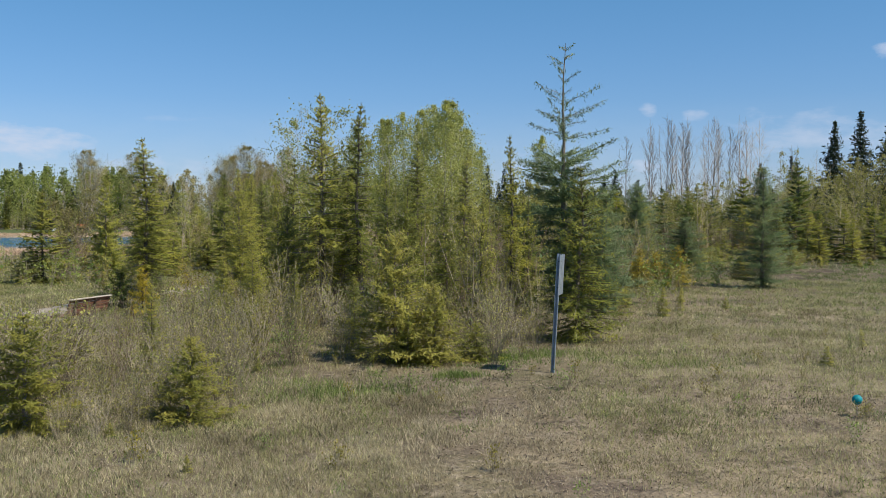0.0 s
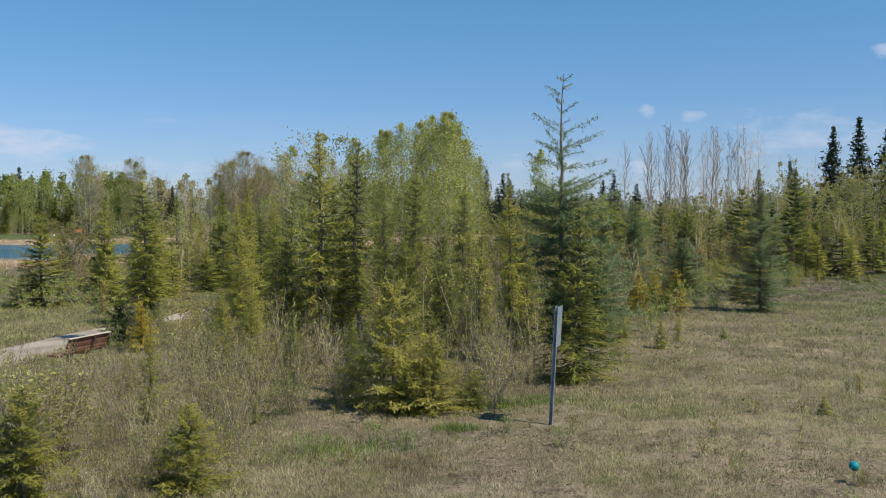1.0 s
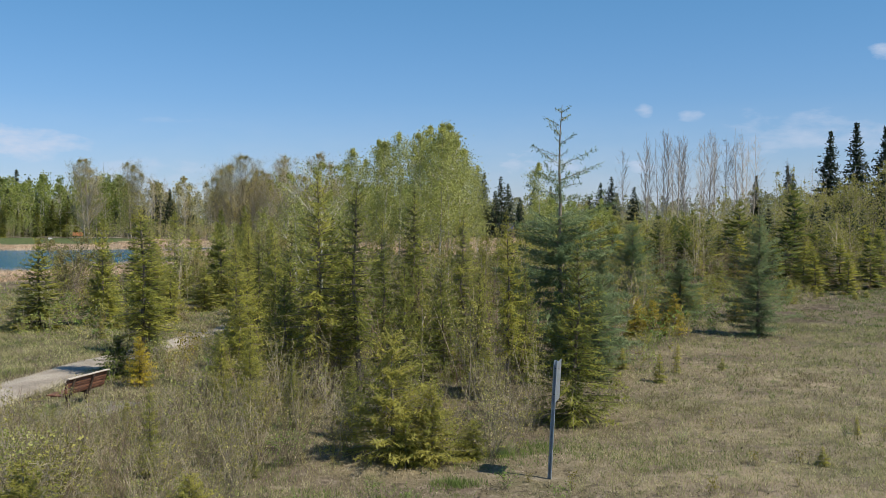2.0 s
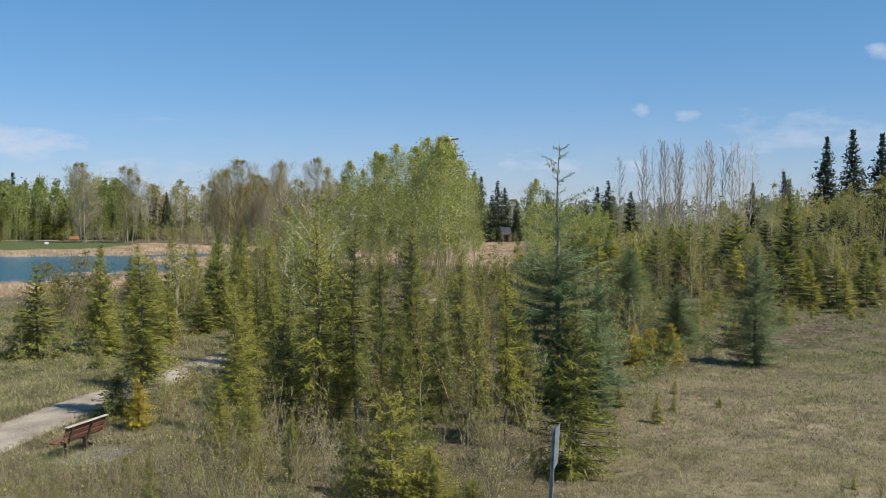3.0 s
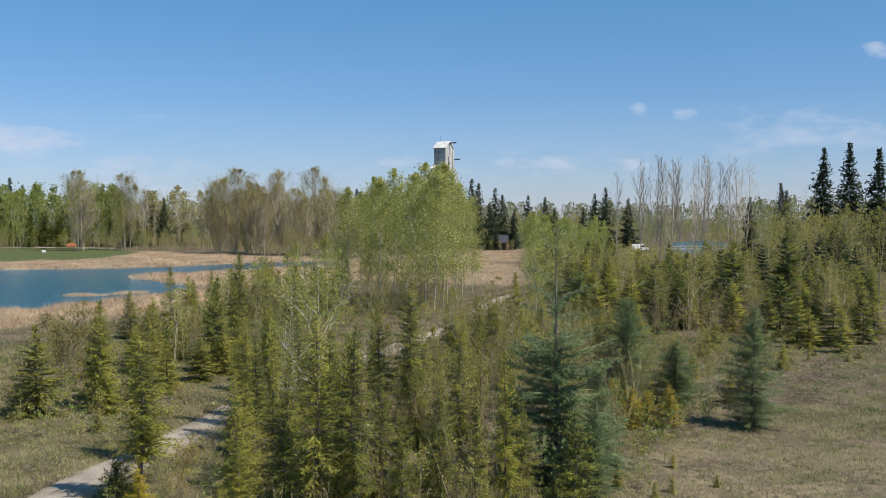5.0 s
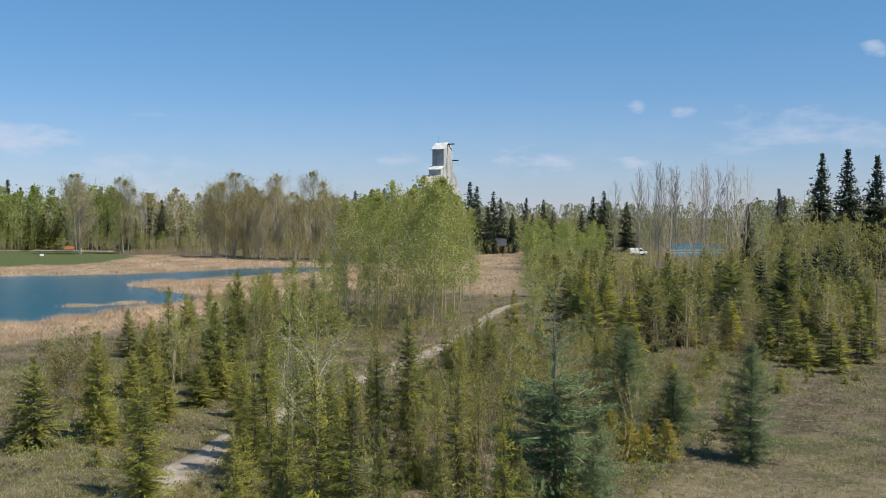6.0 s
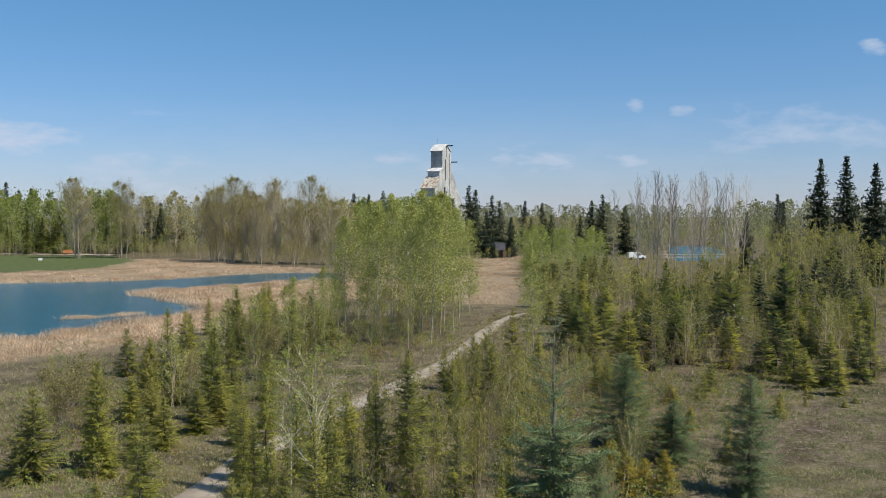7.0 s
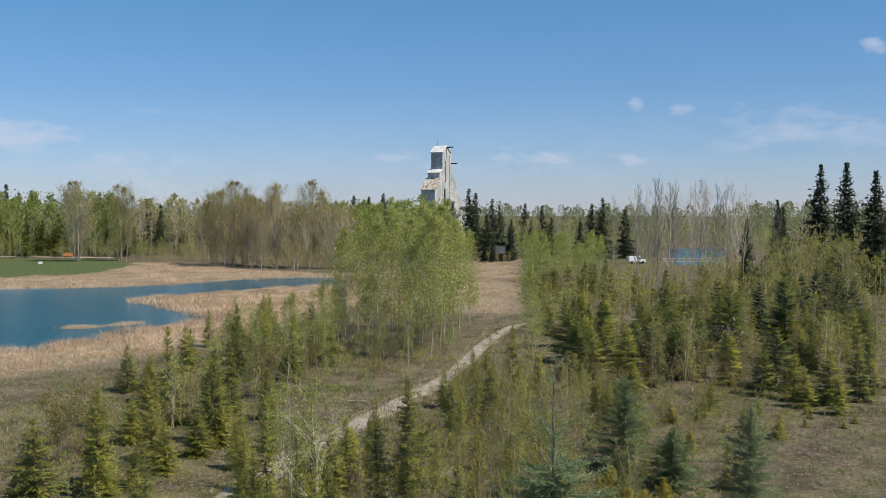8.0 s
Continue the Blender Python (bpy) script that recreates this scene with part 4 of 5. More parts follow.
osier = [Kind("willow_tree", "tree", broadleaf(406 + i, 4.5, s, 7, 4, 2500, 0.1, start=0.22, trunk=0.0055, rise=(0.7, 1.25), stems=9, sides=3, lean=0.08, thread=0.006, loose=0.5), BARK_TWIG, LEAF_OLIVE, 4.5, "grey-stemmed bushy willow with olive buds", "willows")
         for i, s in enumerate((1.2, 1.0))]
leafy_shrub = [Kind("shrub", "shrub", broadleaf(430, 1.3, 0.5, 4, 3, 260, 0.05, start=0.1, trunk=0.004, rise=(0.4, 1.2), stems=8, sides=3, lean=0.09, thread=0.0022), BARK_TWIG, LEAF_GREEN, 1.3, "low shrub with fresh bright leaves", "shrubs")]
shrub = [Kind("shrub", "shrub", broadleaf(420 + i, 1.3, s, 4, 3, lv, 0.042, start=0.1, trunk=0.004, rise=(0.4, 1.2), stems=st, sides=3, lean=0.09, thread=0.0022), BARK_TWIG, lf, 1.3, lb, "shrubs")
         for i, (s, lv, st, lf, lb) in enumerate(((0.45, 260, 10, LEAF_YELLOW, "twiggy grey shrub with tiny opening leaves"), (0.4, 130, 11, LEAF_BROWN, "leafless grey-brown twiggy shrub"),
                                                  (0.45, 230, 10, LEAF, "grey twiggy shrub with fresh yellow-green buds")))]
brush = [Kind("shrub", "shrub", broadleaf(440 + i, 2.6, s, 6, 3, lv, 0.045, start=0.15, trunk=0.0035, rise=(0.7, 1.3), stems=8, sides=3, lean=0.07, thread=0.003), bk, lf, 2.6, lb, "tall brush")
         for i, (s, lv, bk, lf, lb) in enumerate(((0.6, 640, BARK_TWIG, LEAF_YELLOW, "tall thin-stemmed brush with sparse yellow leaves"), (0.55, 80, BARK_RED, LEAF_BROWN, "tall leafless reddish brush")))]
thin_brush = [Kind("shrub", "shrub", broadleaf(450 + i, 2.6, s, 5, 2, lv, 0.075, start=0.15, trunk=0.0035, rise=(0.7, 1.3), stems=7, sides=3, lean=0.07, thread=0.005), bk, lf, 2.6, lb, "tall brush")
              for i, (s, lv, bk, lf, lb) in enumerate(((0.6, 190, BARK_TWIG, LEAF_YELLOW, "tall thin-stemmed brush"), (0.55, 60, BARK_RED, LEAF_BROWN, "tall leafless brush")))]
far_bush = [Kind("shrub", "shrub", broadleaf(470 + i, 6.0, s, 6, 1, 150, 0.28, start=0.04, trunk=0.006, rise=(0.6, 1.2), stems=4, sides=3, thread=0.01, loose=0.7), BARK_TWIG, LEAF_YELLOW, 6.0, "budding bush in the far wood", "far bushes")
            for i, s in enumerate((1.9, 1.6))]
weed = [Kind("weed", "plant", broadleaf(480 + i, 0.35, 0.14, 4, 2, 130, 0.026, start=0.1, trunk=0.006, rise=(0.4, 1.2), stems=6, sides=3, lean=0.08, thread=0.0012), BARK_TWIG, lf, 0.35, lb, "meadow weeds")
        for i, (lf, lb) in enumerate(((LEAF_GREEN, "small leafy green weed in the dry grass"), (LEAF_RUST, "small yellowish weed in the dry grass")))]
low_brush = [Kind("shrub", "shrub", broadleaf(460 + i, 1.0, s, 3, 1, int(lv * 1.4), 0.072, start=0.05, trunk=0.004, rise=(0.3, 1.2), stems=6, sides=3, lean=0.12, thread=0.004), bk, lf, 1.0, lb, "low brush")
             for i, (s, lv, bk, lf, lb) in enumerate(((0.5, 72, BARK_TWIG, LEAF_YELLOW, "low twiggy bush with yellowish leaves"), (0.45, 84, BARK_TWIG, LEAF_FAR, "low twiggy bush with olive-green leaves"), (0.5, 72, BARK_RED, LEAF_RUST, "low rusty yellow bush"),
                                                      (0.5, 72, BARK_TWIG, LEAF_GREEN, "low green bush")))]


def stand(kinds, rows, **more):
    """A tree for each row: x, y, height and, where given, width."""
    for i, (x, y, high, *wide) in enumerate(rows):
        kinds[i % len(kinds)].put(x, y, high, turn=(x * 7.3 + y * 3.1) % 6.28, wide=wide[0] if wide else 1.0, **more)


# ---- the thicket ahead of the camera ----
stand(thin_spruce, [(-2.95, 24.0, 5.7), (-2.0, 23.8, 5.45), (-2.3, 38.5, 4.9, 0.9), (-1.0, 37.8, 5.6, 1.2), (0.75, 29.5, 4.7), (-4.2, 27.0, 4.4),
                    (-5.3, 25.5, 4.0), (-8.35, 27.5, 4.9, 1.4), (-5.0, 29.5, 4.0), (-3.3, 30.0, 4.6), (-6.2, 33.0, 4.0), (-7.3, 37.6, 5.0, 0.9), (-6.9, 35.4, 4.3, 0.9), (-4.4, 36.0, 5.2), (-5.4, 39.0, 4.0, 1.2)])
stand([thin_spruce[1]], [(1.68, 24.0, 4.75, 0.75), (-1.2, 45.2, 4.5, 0.85), (-2.7, 41.8, 3.4, 0.8)], leaves=NEEDLE_DEEP, label="narrow dark green spruce with a thin top")
stand(near_spruce, [(2.95, 21.3, 3.9, 1.15), (1.0, 25.0, 3.3), (-3.9, 24.5, 3.0), (-4.9, 23.8, 2.6), (2.3, 26.5, 3.2), (-0.75, 22.5, 3.5, 0.8), (0.1, 27.0, 3.4), (-1.6, 27.5, 3.7), (-5.0, 22.5, 1.9), (-4.2, 21.4, 2.1), (-3.1, 20.4, 1.6), (-1.8, 19.6, 1.5), (-5.6, 28.5, 3.3), (-2.6, 27.0, 4.2)])
stand(field_spruce, [(-16.2, 39.5, 3.85, 1.05), (-14.15, 41.3, 4.7, 0.85), (-20.6, 66.0, 3.2, 0.95), (-18.0, 62.2, 3.1, 1.1), (-16.3, 60.3, 5.2, 0.72), (-17.8, 70.7, 3.9, 0.8), (-11.6, 48.3, 2.2, 1.5), (-11.25, 50.5, 5.1, 0.75),
                    (-14.0, 70.0, 5.6, 0.62), (-7.6, 39.4, 3.3, 0.7), (-7.0, 41.1, 4.7, 0.6), (1.1, 54.6, 2.8, 0.9), (-3.8, 45.8, 2.0, 0.9), (-12.4, 44.9, 2.5, 1.3), (-15.6, 50.8, 2.4, 1.1), (-15.7, 91.3, 4.5, 0.8), (-9.9, 70.0, 4.8, 0.9), (-13.6, 40.2, 1.8, 1.4),
                    (-10.8, 50.0, 2.2, 1.2), (-8.3, 49.5, 3.0, 0.9), (-17.1, 40.0, 1.3, 1.5), (-14.9, 43.4, 2.6, 1.2), (-13.0, 42.6, 1.9, 1.3), (-18.9, 55.0, 2.2, 1.2), (-15.3, 52.5, 3.4, 1.0), (-14.6, 55.5, 3.0, 1.1), (-12.4, 55.0, 4.4, 0.8), (-13.6, 47.2, 2.7, 1.2), (-12.0, 58.0, 4.2, 0.8), (-17.0, 64.5, 2.6, 1.2),
                    (-9.6, 57.0, 3.0, 1.0), (-9.2, 45.5, 2.6, 1.0), (-16.6, 80.0, 4.0, 0.9), (-14.6, 84.0, 4.6, 0.8), (-20.0, 88.0, 3.4), (-13.2, 78.0, 3.8, 0.9), (-16.0, 96.0, 4.2, 0.8)])
stand([bush_spruce[1]], [(-8.0, 25.97, 1.4, 1.05)], leaves=NEEDLE_GOLD, label="small golden-yellow spruce behind the bench")
stand([bush_spruce[2]], [(-9.0, 27.3, 1.2, 1.5)], leaves=NEEDLE_DEEP, label="low dark green spruce bush beside the footpath")
stand([seedling[0]], [(-12.7, 36.6, 0.65, 1.5), (-10.6, 36.2, 0.5, 1.4), (-6.6, 20.5, 0.65, 1.0)])
stand([thin_spruce[2]], [(-9.66, 32.2, 4.5, 1.1), (-5.0, 16.7, 1.75, 0.8), (-3.2, 16.7, 0.5, 1.2)])
stand(osier, [(-18.0, 46.6, 4.2, 1.1), (-10.8, 63.7, 4.8, 1.1), (-16.9, 48.6, 3.4, 1.0), (-14.8, 60.5, 3.0, 1.0), (-15.4, 44.2, 2.2, 1.1), (-19.4, 50.5, 3.0, 1.1)])
stand(bush_spruce, [(-3.33, 12.75, 1.2, 1.45), (-5.15, 12.0, 1.5, 1.5), (-0.85, 17.9, 2.45, 1.05), (-0.2, 17.75, 1.5, 1.2), (-0.62, 17.5, 1.0, 1.2), (0.64, 18.2, 0.75, 1.5)])
stand(bush_spruce, [(7.5, 37.2, 1.6, 1.15), (8.9, 37.0, 1.65, 1.1), (8.15, 37.4, 1.4, 1.2), (9.8, 41.1, 0.9, 1.1), (7.4, 41.0, 1.35, 1.0), (10.9, 46.5, 1.1)], leaves=NEEDLE_AMBER, label="small amber-yellow spruce beside the larches")
stand(near_spruce, [(3.2, 40.9, 2.9, 0.9), (1.4, 48.0, 3.6, 0.7), (-2.8, 46.0, 2.8, 0.8), (1.6, 60.1, 2.5, 0.9), (4.6, 45.0, 2.4, 0.9), (0.2, 42.5, 2.6, 0.8), (5.8, 50.5, 2.6, 0.9)])
stand(seedling, [(6.0, 26.6, 0.85, 0.7), (6.9, 28.4, 0.55), (5.4, 28.9, 0.7, 0.8), (7.6, 31.2, 0.5), (8.4, 29.0, 0.4), (22.3, 57.1, 0.65, 1.3), (23.0, 54.1, 0.5, 1.3), (21.0, 54.6, 0.6, 1.2), (24.2, 55.4, 0.5, 1.4)])
stand(seedling, [(6.85, 17.4, 0.4), (8.5, 19.8, 0.42, 0.7), (-4.0, 11.7, 0.2), (-2.6, 9.9, 0.22)])
stand(shrub, [(3.9, 13.8, 0.2, 0.5), (2.18, 13.9, 0.2), (4.95, 21.5, 0.22), (4.6, 14.8, 0.25), (5.15, 14.8, 0.22), (-4.1, 11.2, 0.22), (2.55, 12.2, 0.2, 0.7), (5.2, 12.7, 0.16, 1.4), (5.2, 21.3, 0.28, 1.2), (3.0, 29.8, 0.9)], label="small weedy plant in the meadow")
for b in [o for o in scene.objects if o.name.startswith("spruce_tree") and o.type == "EMPTY"]:
    if abs(b.location.x + 0.62) < 0.01 or abs(b.location.x - 0.64) < 0.01:
        for c in b.children:
            if c.name.startswith("crown"):
                c.data = c.data.copy()
                c.data.materials[0] = NEEDLE
        b["label"] = "small dark green spruce at the meadow's edge"
stand(spire, [(3.62, 29.0, 7.9, 1.0)])
stand(larch, [(12.1, 37.1, 4.7, 1.25), (8.9, 45.5, 4.4, 1.5), (10.4, 42.3, 2.8, 2.1), (5.0, 30.0, 3.5), (4.4, 27.0, 3.0)])
stand(young_aspen, [(-3.95, 32.8, 6.6, 0.95), (-5.0, 34.0, 6.2, 0.9)])
stand(sapling, [(2.1, 31.0, 4.0), (3.0, 35.0, 4.2), (0.4, 33.0, 3.2), (1.6, 36.5, 4.0), (-0.4, 22.5, 3.0), (0.6, 21.8, 2.8), (4.2, 33.0, 4.8), (3.2, 38.5, 4.5)])
stand(sapling, [(-13.0, 58.0, 4.6, 1.3), (-11.2, 62.0, 5.2, 1.2), (-9.6, 64.5, 5.0, 1.4), (-12.0, 67.0, 5.6, 1.3), (-10.4, 70.0, 6.0, 1.2), (-8.6, 73.0, 6.4, 1.3), (-14.2, 64.0, 4.2, 1.4), (-7.4, 77.0, 6.0, 1.2)], leaves=LEAF, label="leafy young aspen near the footpath")
stand(willow, [(11.2, 99.0, 5.0, 1.2), (12.8, 97.0, 4.6, 1.2), (10.2, 93.0, 3.8, 1.1), (14.0, 101.0, 5.2, 1.2), (9.4, 88.0, 3.2, 1.1)], leaves=LEAF, label="leafy young willow where the footpath bends")
stand([aspen[1], aspen[0]], [(7.2, 67.7, 8.6, 1.0), (-10.2, 72.0, 6.4, 0.9), (-8.2, 75.5, 7.0, 0.9)], leaves=LEAF, label="young aspen standing near the footpath")

r = np.random.default_rng(31)


def scatter(kinds, count, zone_, low_, high_, gap=0.8, keep=None, wide=(0.8, 1.25), **more):
    """Chance trees in a four-sided stretch of the plan: x0, x1 at the near side, x0, x1 at the far side, y near, y far."""
    a0, a1, b0, b1, y0, y1 = zone_
    done = []
    for _ in range(count * 12):
        if len(done) >= count:
            break
        q = r.uniform(0, 1)
        y = y0 + (y1 - y0) * q
        x = r.uniform(a0 + (b0 - a0) * q, a1 + (b1 - a1) * q)
        if any((x - u) ** 2 + (y - v) ** 2 < gap * gap for u, v in done) or not open_ground(np.array([x]), np.array([y]), 1.3)[0]:
            continue
        if keep and not keep(x, y):
            continue
        done.append((x, y))
        kinds[len(done) % len(kinds)].put(x, y, r.uniform(low_, high_), turn=r.uniform(0, 6.28), wide=r.uniform(*wide), **more)


under = Mass()
scatter(weed, 95, (-5.5, 5.0, -4.0, 17.0, 8.6, 32.0), 0.16, 0.4, 0.6)
# brush under and between the thicket's trees
scatter(shrub, 78, (-4.2, 1.4, -6.5, 2.6, 17.0, 24.0), 0.7, 1.4, 0.4, keep=lambda x, y: not (-1.7 < x < 0.6 and y < 18.4))
scatter(brush, 26, (-4.0, 1.8, -6.5, 3.0, 18.6, 30.0), 1.6, 2.9, 0.45)
clear = lambda x, y: not (-3.95 < x < -2.5 and y < 13.3) and not (x < -4.75 and y < 12.5)
scatter(shrub, 86, (-6.6, -2.6, -8.6, -3.9, 11.8, 20.5), 0.5, 1.1, 0.3, keep=clear)
scatter([shrub[1], shrub[0]], 16, (-4.8, -3.75, -5.0, -3.5, 11.5, 13.8), 0.45, 0.85, 0.25)
scatter(shrub, 26, (-8.2, -6.0, -10.2, -7.4, 15.5, 20.2), 0.5, 0.85, 0.35, mass=under)
scatter([brush[1], shrub[0], brush[0]], 24, (-6.3, -5.3, -7.9, -6.7, 13.6, 17.2), 1.0, 1.35, 0.22)
scatter([shrub[0], shrub[2]], 24, (-6.0, -5.1, -6.95, -5.85, 13.0, 15.3), 1.05, 1.4, 0.2, wide=(1.2, 1.6))
stand([shrub[1], shrub[0], shrub[2]], [(-7.3, 20.6, 0.8), (-7.7, 20.1, 0.75), (-6.9, 20.2, 0.85), (-8.1, 20.5, 0.6), (-7.4, 19.4, 0.8), (-6.5, 19.6, 0.9), (-8.3, 19.8, 0.55), (-7.0, 21.2, 0.6)])
stand(leafy_shrub, [(-2.95, 17.4, 0.9, 1.1), (-2.6, 17.9, 0.8), (0.75, 19.0, 0.7, 1.2), (1.05, 18.8, 0.55), (-8.4, 20.9, 0.6, 1.5), (-8.0, 21.0, 0.55, 1.5), (-8.5, 21.6, 0.6, 1.5), (-8.1, 21.7, 0.5, 1.4), (-8.75, 21.3, 0.5, 1.4), (-5.6, 13.6, 0.7)])
scatter(brush, 20, (-7.2, -4.6, -9.4, -6.0, 13.6, 20.0), 0.9, 1.3, 0.5, keep=clear)
scatter(shrub, 34, (-9.0, -5.0, -9.2, -5.6, 20.0, 34.0), 0.5, 1.1, 0.6, keep=lambda x, y: not (-9.4 < x < -6.9 and 21 < y < 25), mass=under)
scatter(near_spruce, 8, (-5.6, 3.0, -6.6, 3.0, 21.0, 34.0), 1.6, 3.2, 1.0)
scatter(field_spruce, 18, (-6.0, 7.0, -2.0, 14.5, 34.0, 64.0), 1.6, 3.4, 2.0, keep=lambda x, y: x > -5 + (y - 45) * 0.35 and not (x > 6.0 and y < 52))
scatter(brush, 34, (-4.5, 7.0, -4.0, 10.0, 30.0, 46.0), 1.8, 3.2, 0.9, keep=lambda x, y: x > -6 + (y - 45) * 0.35, mass=under)
scatter(thin_brush, 80, (-4.5, 9.0, -4.0, 14.5, 44.0, 66.0), 1.6, 3.0, 0.8, keep=lambda x, y: x > -6 + (y - 45) * 0.35 and not -0.035 < x / y < 0.014, mass=under)
scatter(sapling, 42, (-3.0, 6.0, 0.0, 14.0, 34.0, 68.0), 2.6, 4.4, 1.1, keep=lambda x, y: x > -4.5 + (y - 45) * 0.35 and not (x > 5.6 and y < 53) and not (-0.035 < x / y < 0.014 and y > 42))
scatter(seedling, 22, (5.0, 17.0, 8.0, 28.0, 36.0, 64.0), 0.5, 1.4, 1.0, keep=lambda x, y: x < 10.5 + (y - 38) * 0.6)
scatter(seedling, 24, (5.0, 17.0, 8.0, 28.0, 38.0, 64.0), 0.4, 1.1, 1.0, leaves=LEAF_RUST, mass=under, keep=lambda x, y: x < 10.5 + (y - 38) * 0.6)
scatter(low_brush, 270, (4.5, 14.0, 9.0, 29.0, 30.0, 66.0), 0.4, 1.1, 0.45, keep=lambda x, y: x < 10.9 + (y - 38) * 0.6, mass=under)
scatter(low_brush, 140, (-4.5, 7.0, -4.0, 14.5, 28.0, 68.0), 0.7, 1.7, 0.6, keep=lambda x, y: x > -6 + (y - 45) * 0.35, mass=under)
scatter(low_brush, 230, (-21.0, -11.0, -30.0, -8.0, 34.0, 80.0), 0.5, 1.5, 0.6, mass=under)
scatter(low_brush, 60, (-9.2, -6.5, -9.0, -4.5, 26.0, 46.0), 0.4, 1.1, 0.6, mass=under)
scatter(low_brush, 90, (-12.0, 0.0, -10.0, 4.0, 64.0, 104.0), 0.6, 1.6, 0.8, mass=under)
scatter(low_brush, 95, (9.0, 31.0, 12.0, 38.0, 63.0, 92.0), 0.8, 1.8, 0.8, mass=under)
scatter(low_brush, 70, (-2.5, 6.0, 2.5, 9.0, 44.0, 68.0), 0.9, 1.7, 0.6, mass=under)
scatter(thin_brush, 40, (-3.5, 6.0, 1.5, 9.0, 42.0, 66.0), 1.6, 2.8, 0.7, mass=under, keep=lambda x, y: not -0.035 < x / y < 0.014)
scatter(low_brush, 60, (-8.5, -1.0, -8.0, 1.5, 70.0, 92.0), 0.8, 1.7, 0.7, mass=under)
scatter(thin_brush, 22, (-10.5, 0.0, -10.0, 4.0, 72.0, 104.0), 2.0, 3.6, 1.4, mass=under)
under.done("undergrowth", "low mixed undergrowth of twigs and yellowish leaves", "undergrowth")
scatter(field_spruce, 8, (-18.0, -11.5, -19.0, -9.0, 72.0, 90.0), 1.8, 3.6, 1.8)
scatter(willow, 16, (-16.0, -9.5, -20.0, -8.5, 54.0, 100.0), 2.6, 4.6, 2.0, leaves=LEAF)
stand([brush[1], willow[1]], [(-16.3, 45.5, 2.7, 1.2), (-16.9, 49.0, 3.6, 0.8), (-11.6, 66.0, 3.4, 1.3), (-12.6, 69.0, 4.4, 1.0), (-19.5, 52.0, 2.2, 1.2), (-9.4, 72.0, 5.0, 0.9)])

# ---- aspens by the marsh ----
stand(aspen, [(-7.6, 86.0, 11.0), (-6.0, 90.0, 12.2), (-4.6, 84.0, 11.6), (-3.8, 93.0, 13.0), (-2.6, 86.0, 11.4), (-1.6, 81.0, 12.0), (-0.9, 90.0, 13.4), (-0.2, 80.0, 12.6), (0.6, 85.0, 13.2),
              (1.2, 92.0, 13.0), (2.1, 88.0, 12.0), (2.6, 96.0, 11.8), (-5.4, 97.0, 12.4), (-2.0, 99.0, 13.0), (0.3, 100.0, 13.0), (4.0, 104.0, 10.5), (-8.8, 92.0, 10.0), (3.4, 110.0, 10.5), (-7.6, 101.0, 11.0)])
scatter(sapling, 26, (-10.0, 0.5, -10.0, 4.0, 74.0, 104.0), 3.0, 6.0, 1.4)
stand([field_spruce[1]], [(5.6, 67.5, 4.4, 0.85)], leaves=NEEDLE_DEEP, label="narrow dark spruce beside the footpath")
stand(mid_spruce, [(2.7, 65.0, 3.1, 0.75), (2.3, 55.1, 3.0, 0.8), (17.0, 59.1, 2.0, 0.8), (23.1, 60.1, 2.6, 1.1), (24.2, 57.9, 2.8, 1.0), (3.9, 71.5, 1.9, 0.7), (-9.2, 80.0, 4.0), (-10.0, 83.0, 4.6), (-11.0, 78.0, 4.0), (4.0, 72.0, 2.0), (-8.0, 77.0, 3.4)])

# ---- thicket to the east of the path ----
stand(mid_spruce, [(17.8, 71.2, 4.1, 1.1), (14.5, 68.1, 3.4, 1.1), (11.6, 78.4, 3.0), (21.8, 64.0, 3.6), (23.2, 62.5, 3.2, 1.2), (25.0, 61.0, 3.3, 1.2), (27.3, 62.0, 3.6), (29.0, 64.0, 4.0), (12.2, 69.0, 4.8), (13.4, 66.5, 4.6), (15.4, 68.0, 5.0),
                   (10.8, 72.0, 4.6), (18.2, 73.0, 5.2), (20.0, 78.0, 5.4), (24.5, 80.0, 6.2), (28.6, 79.0, 7.5)])
scatter(mid_spruce, 84, (9.0, 33.0, 12.0, 46.0, 66.0, 104.0), 1.8, 4.8, 1.7, wide=(0.95, 1.3), keep=lambda x, y: x > 6 + (y - 68) * 0.12)
thick_ = Mass()
scatter(thick_spruce, 90, (12.0, 46.0, 16.0, 68.0, 104.0, 155.0), 3.0, 5.2, 2.0, mass=thick_, keep=lambda x, y: x > 10 + (y - 104) * 0.12 and not (0.19 < x / y < 0.3 and y > 140))
scatter(thin_brush, 64, (9.0, 31.0, 12.0, 38.0, 64.0, 92.0), 1.8, 3.2, 1.0, mass=thick_)
scatter(willow, 40, (10.0, 33.0, 12.0, 44.0, 66.0, 100.0), 2.8, 5.4, 1.4, keep=lambda x, y: x > 6 + (y - 68) * 0.12)
scatter(far_bush, 120, (10.0, 44.0, 16.0, 70.0, 96.0, 160.0), 3.0, 5.6, 1.6, mass=thick_, keep=lambda x, y: not (0.19 < x / y < 0.3 and y > 140))
scatter(wood_tree, 40, (14.0, 44.0, 20.0, 66.0, 160.0, 240.0), 5.0, 9.0, 3.0, leaves=LEAF_FAR, mass=thick_, keep=lambda x, y: not 0.175 < x / y < 0.31)
scatter(far_bush, 120, (26.0, 46.0, 42.0, 72.0, 140.0, 233.0), 1.4, 2.9, 2.0, mass=thick_, keep=lambda x, y: 0.17 < x / y < 0.32)
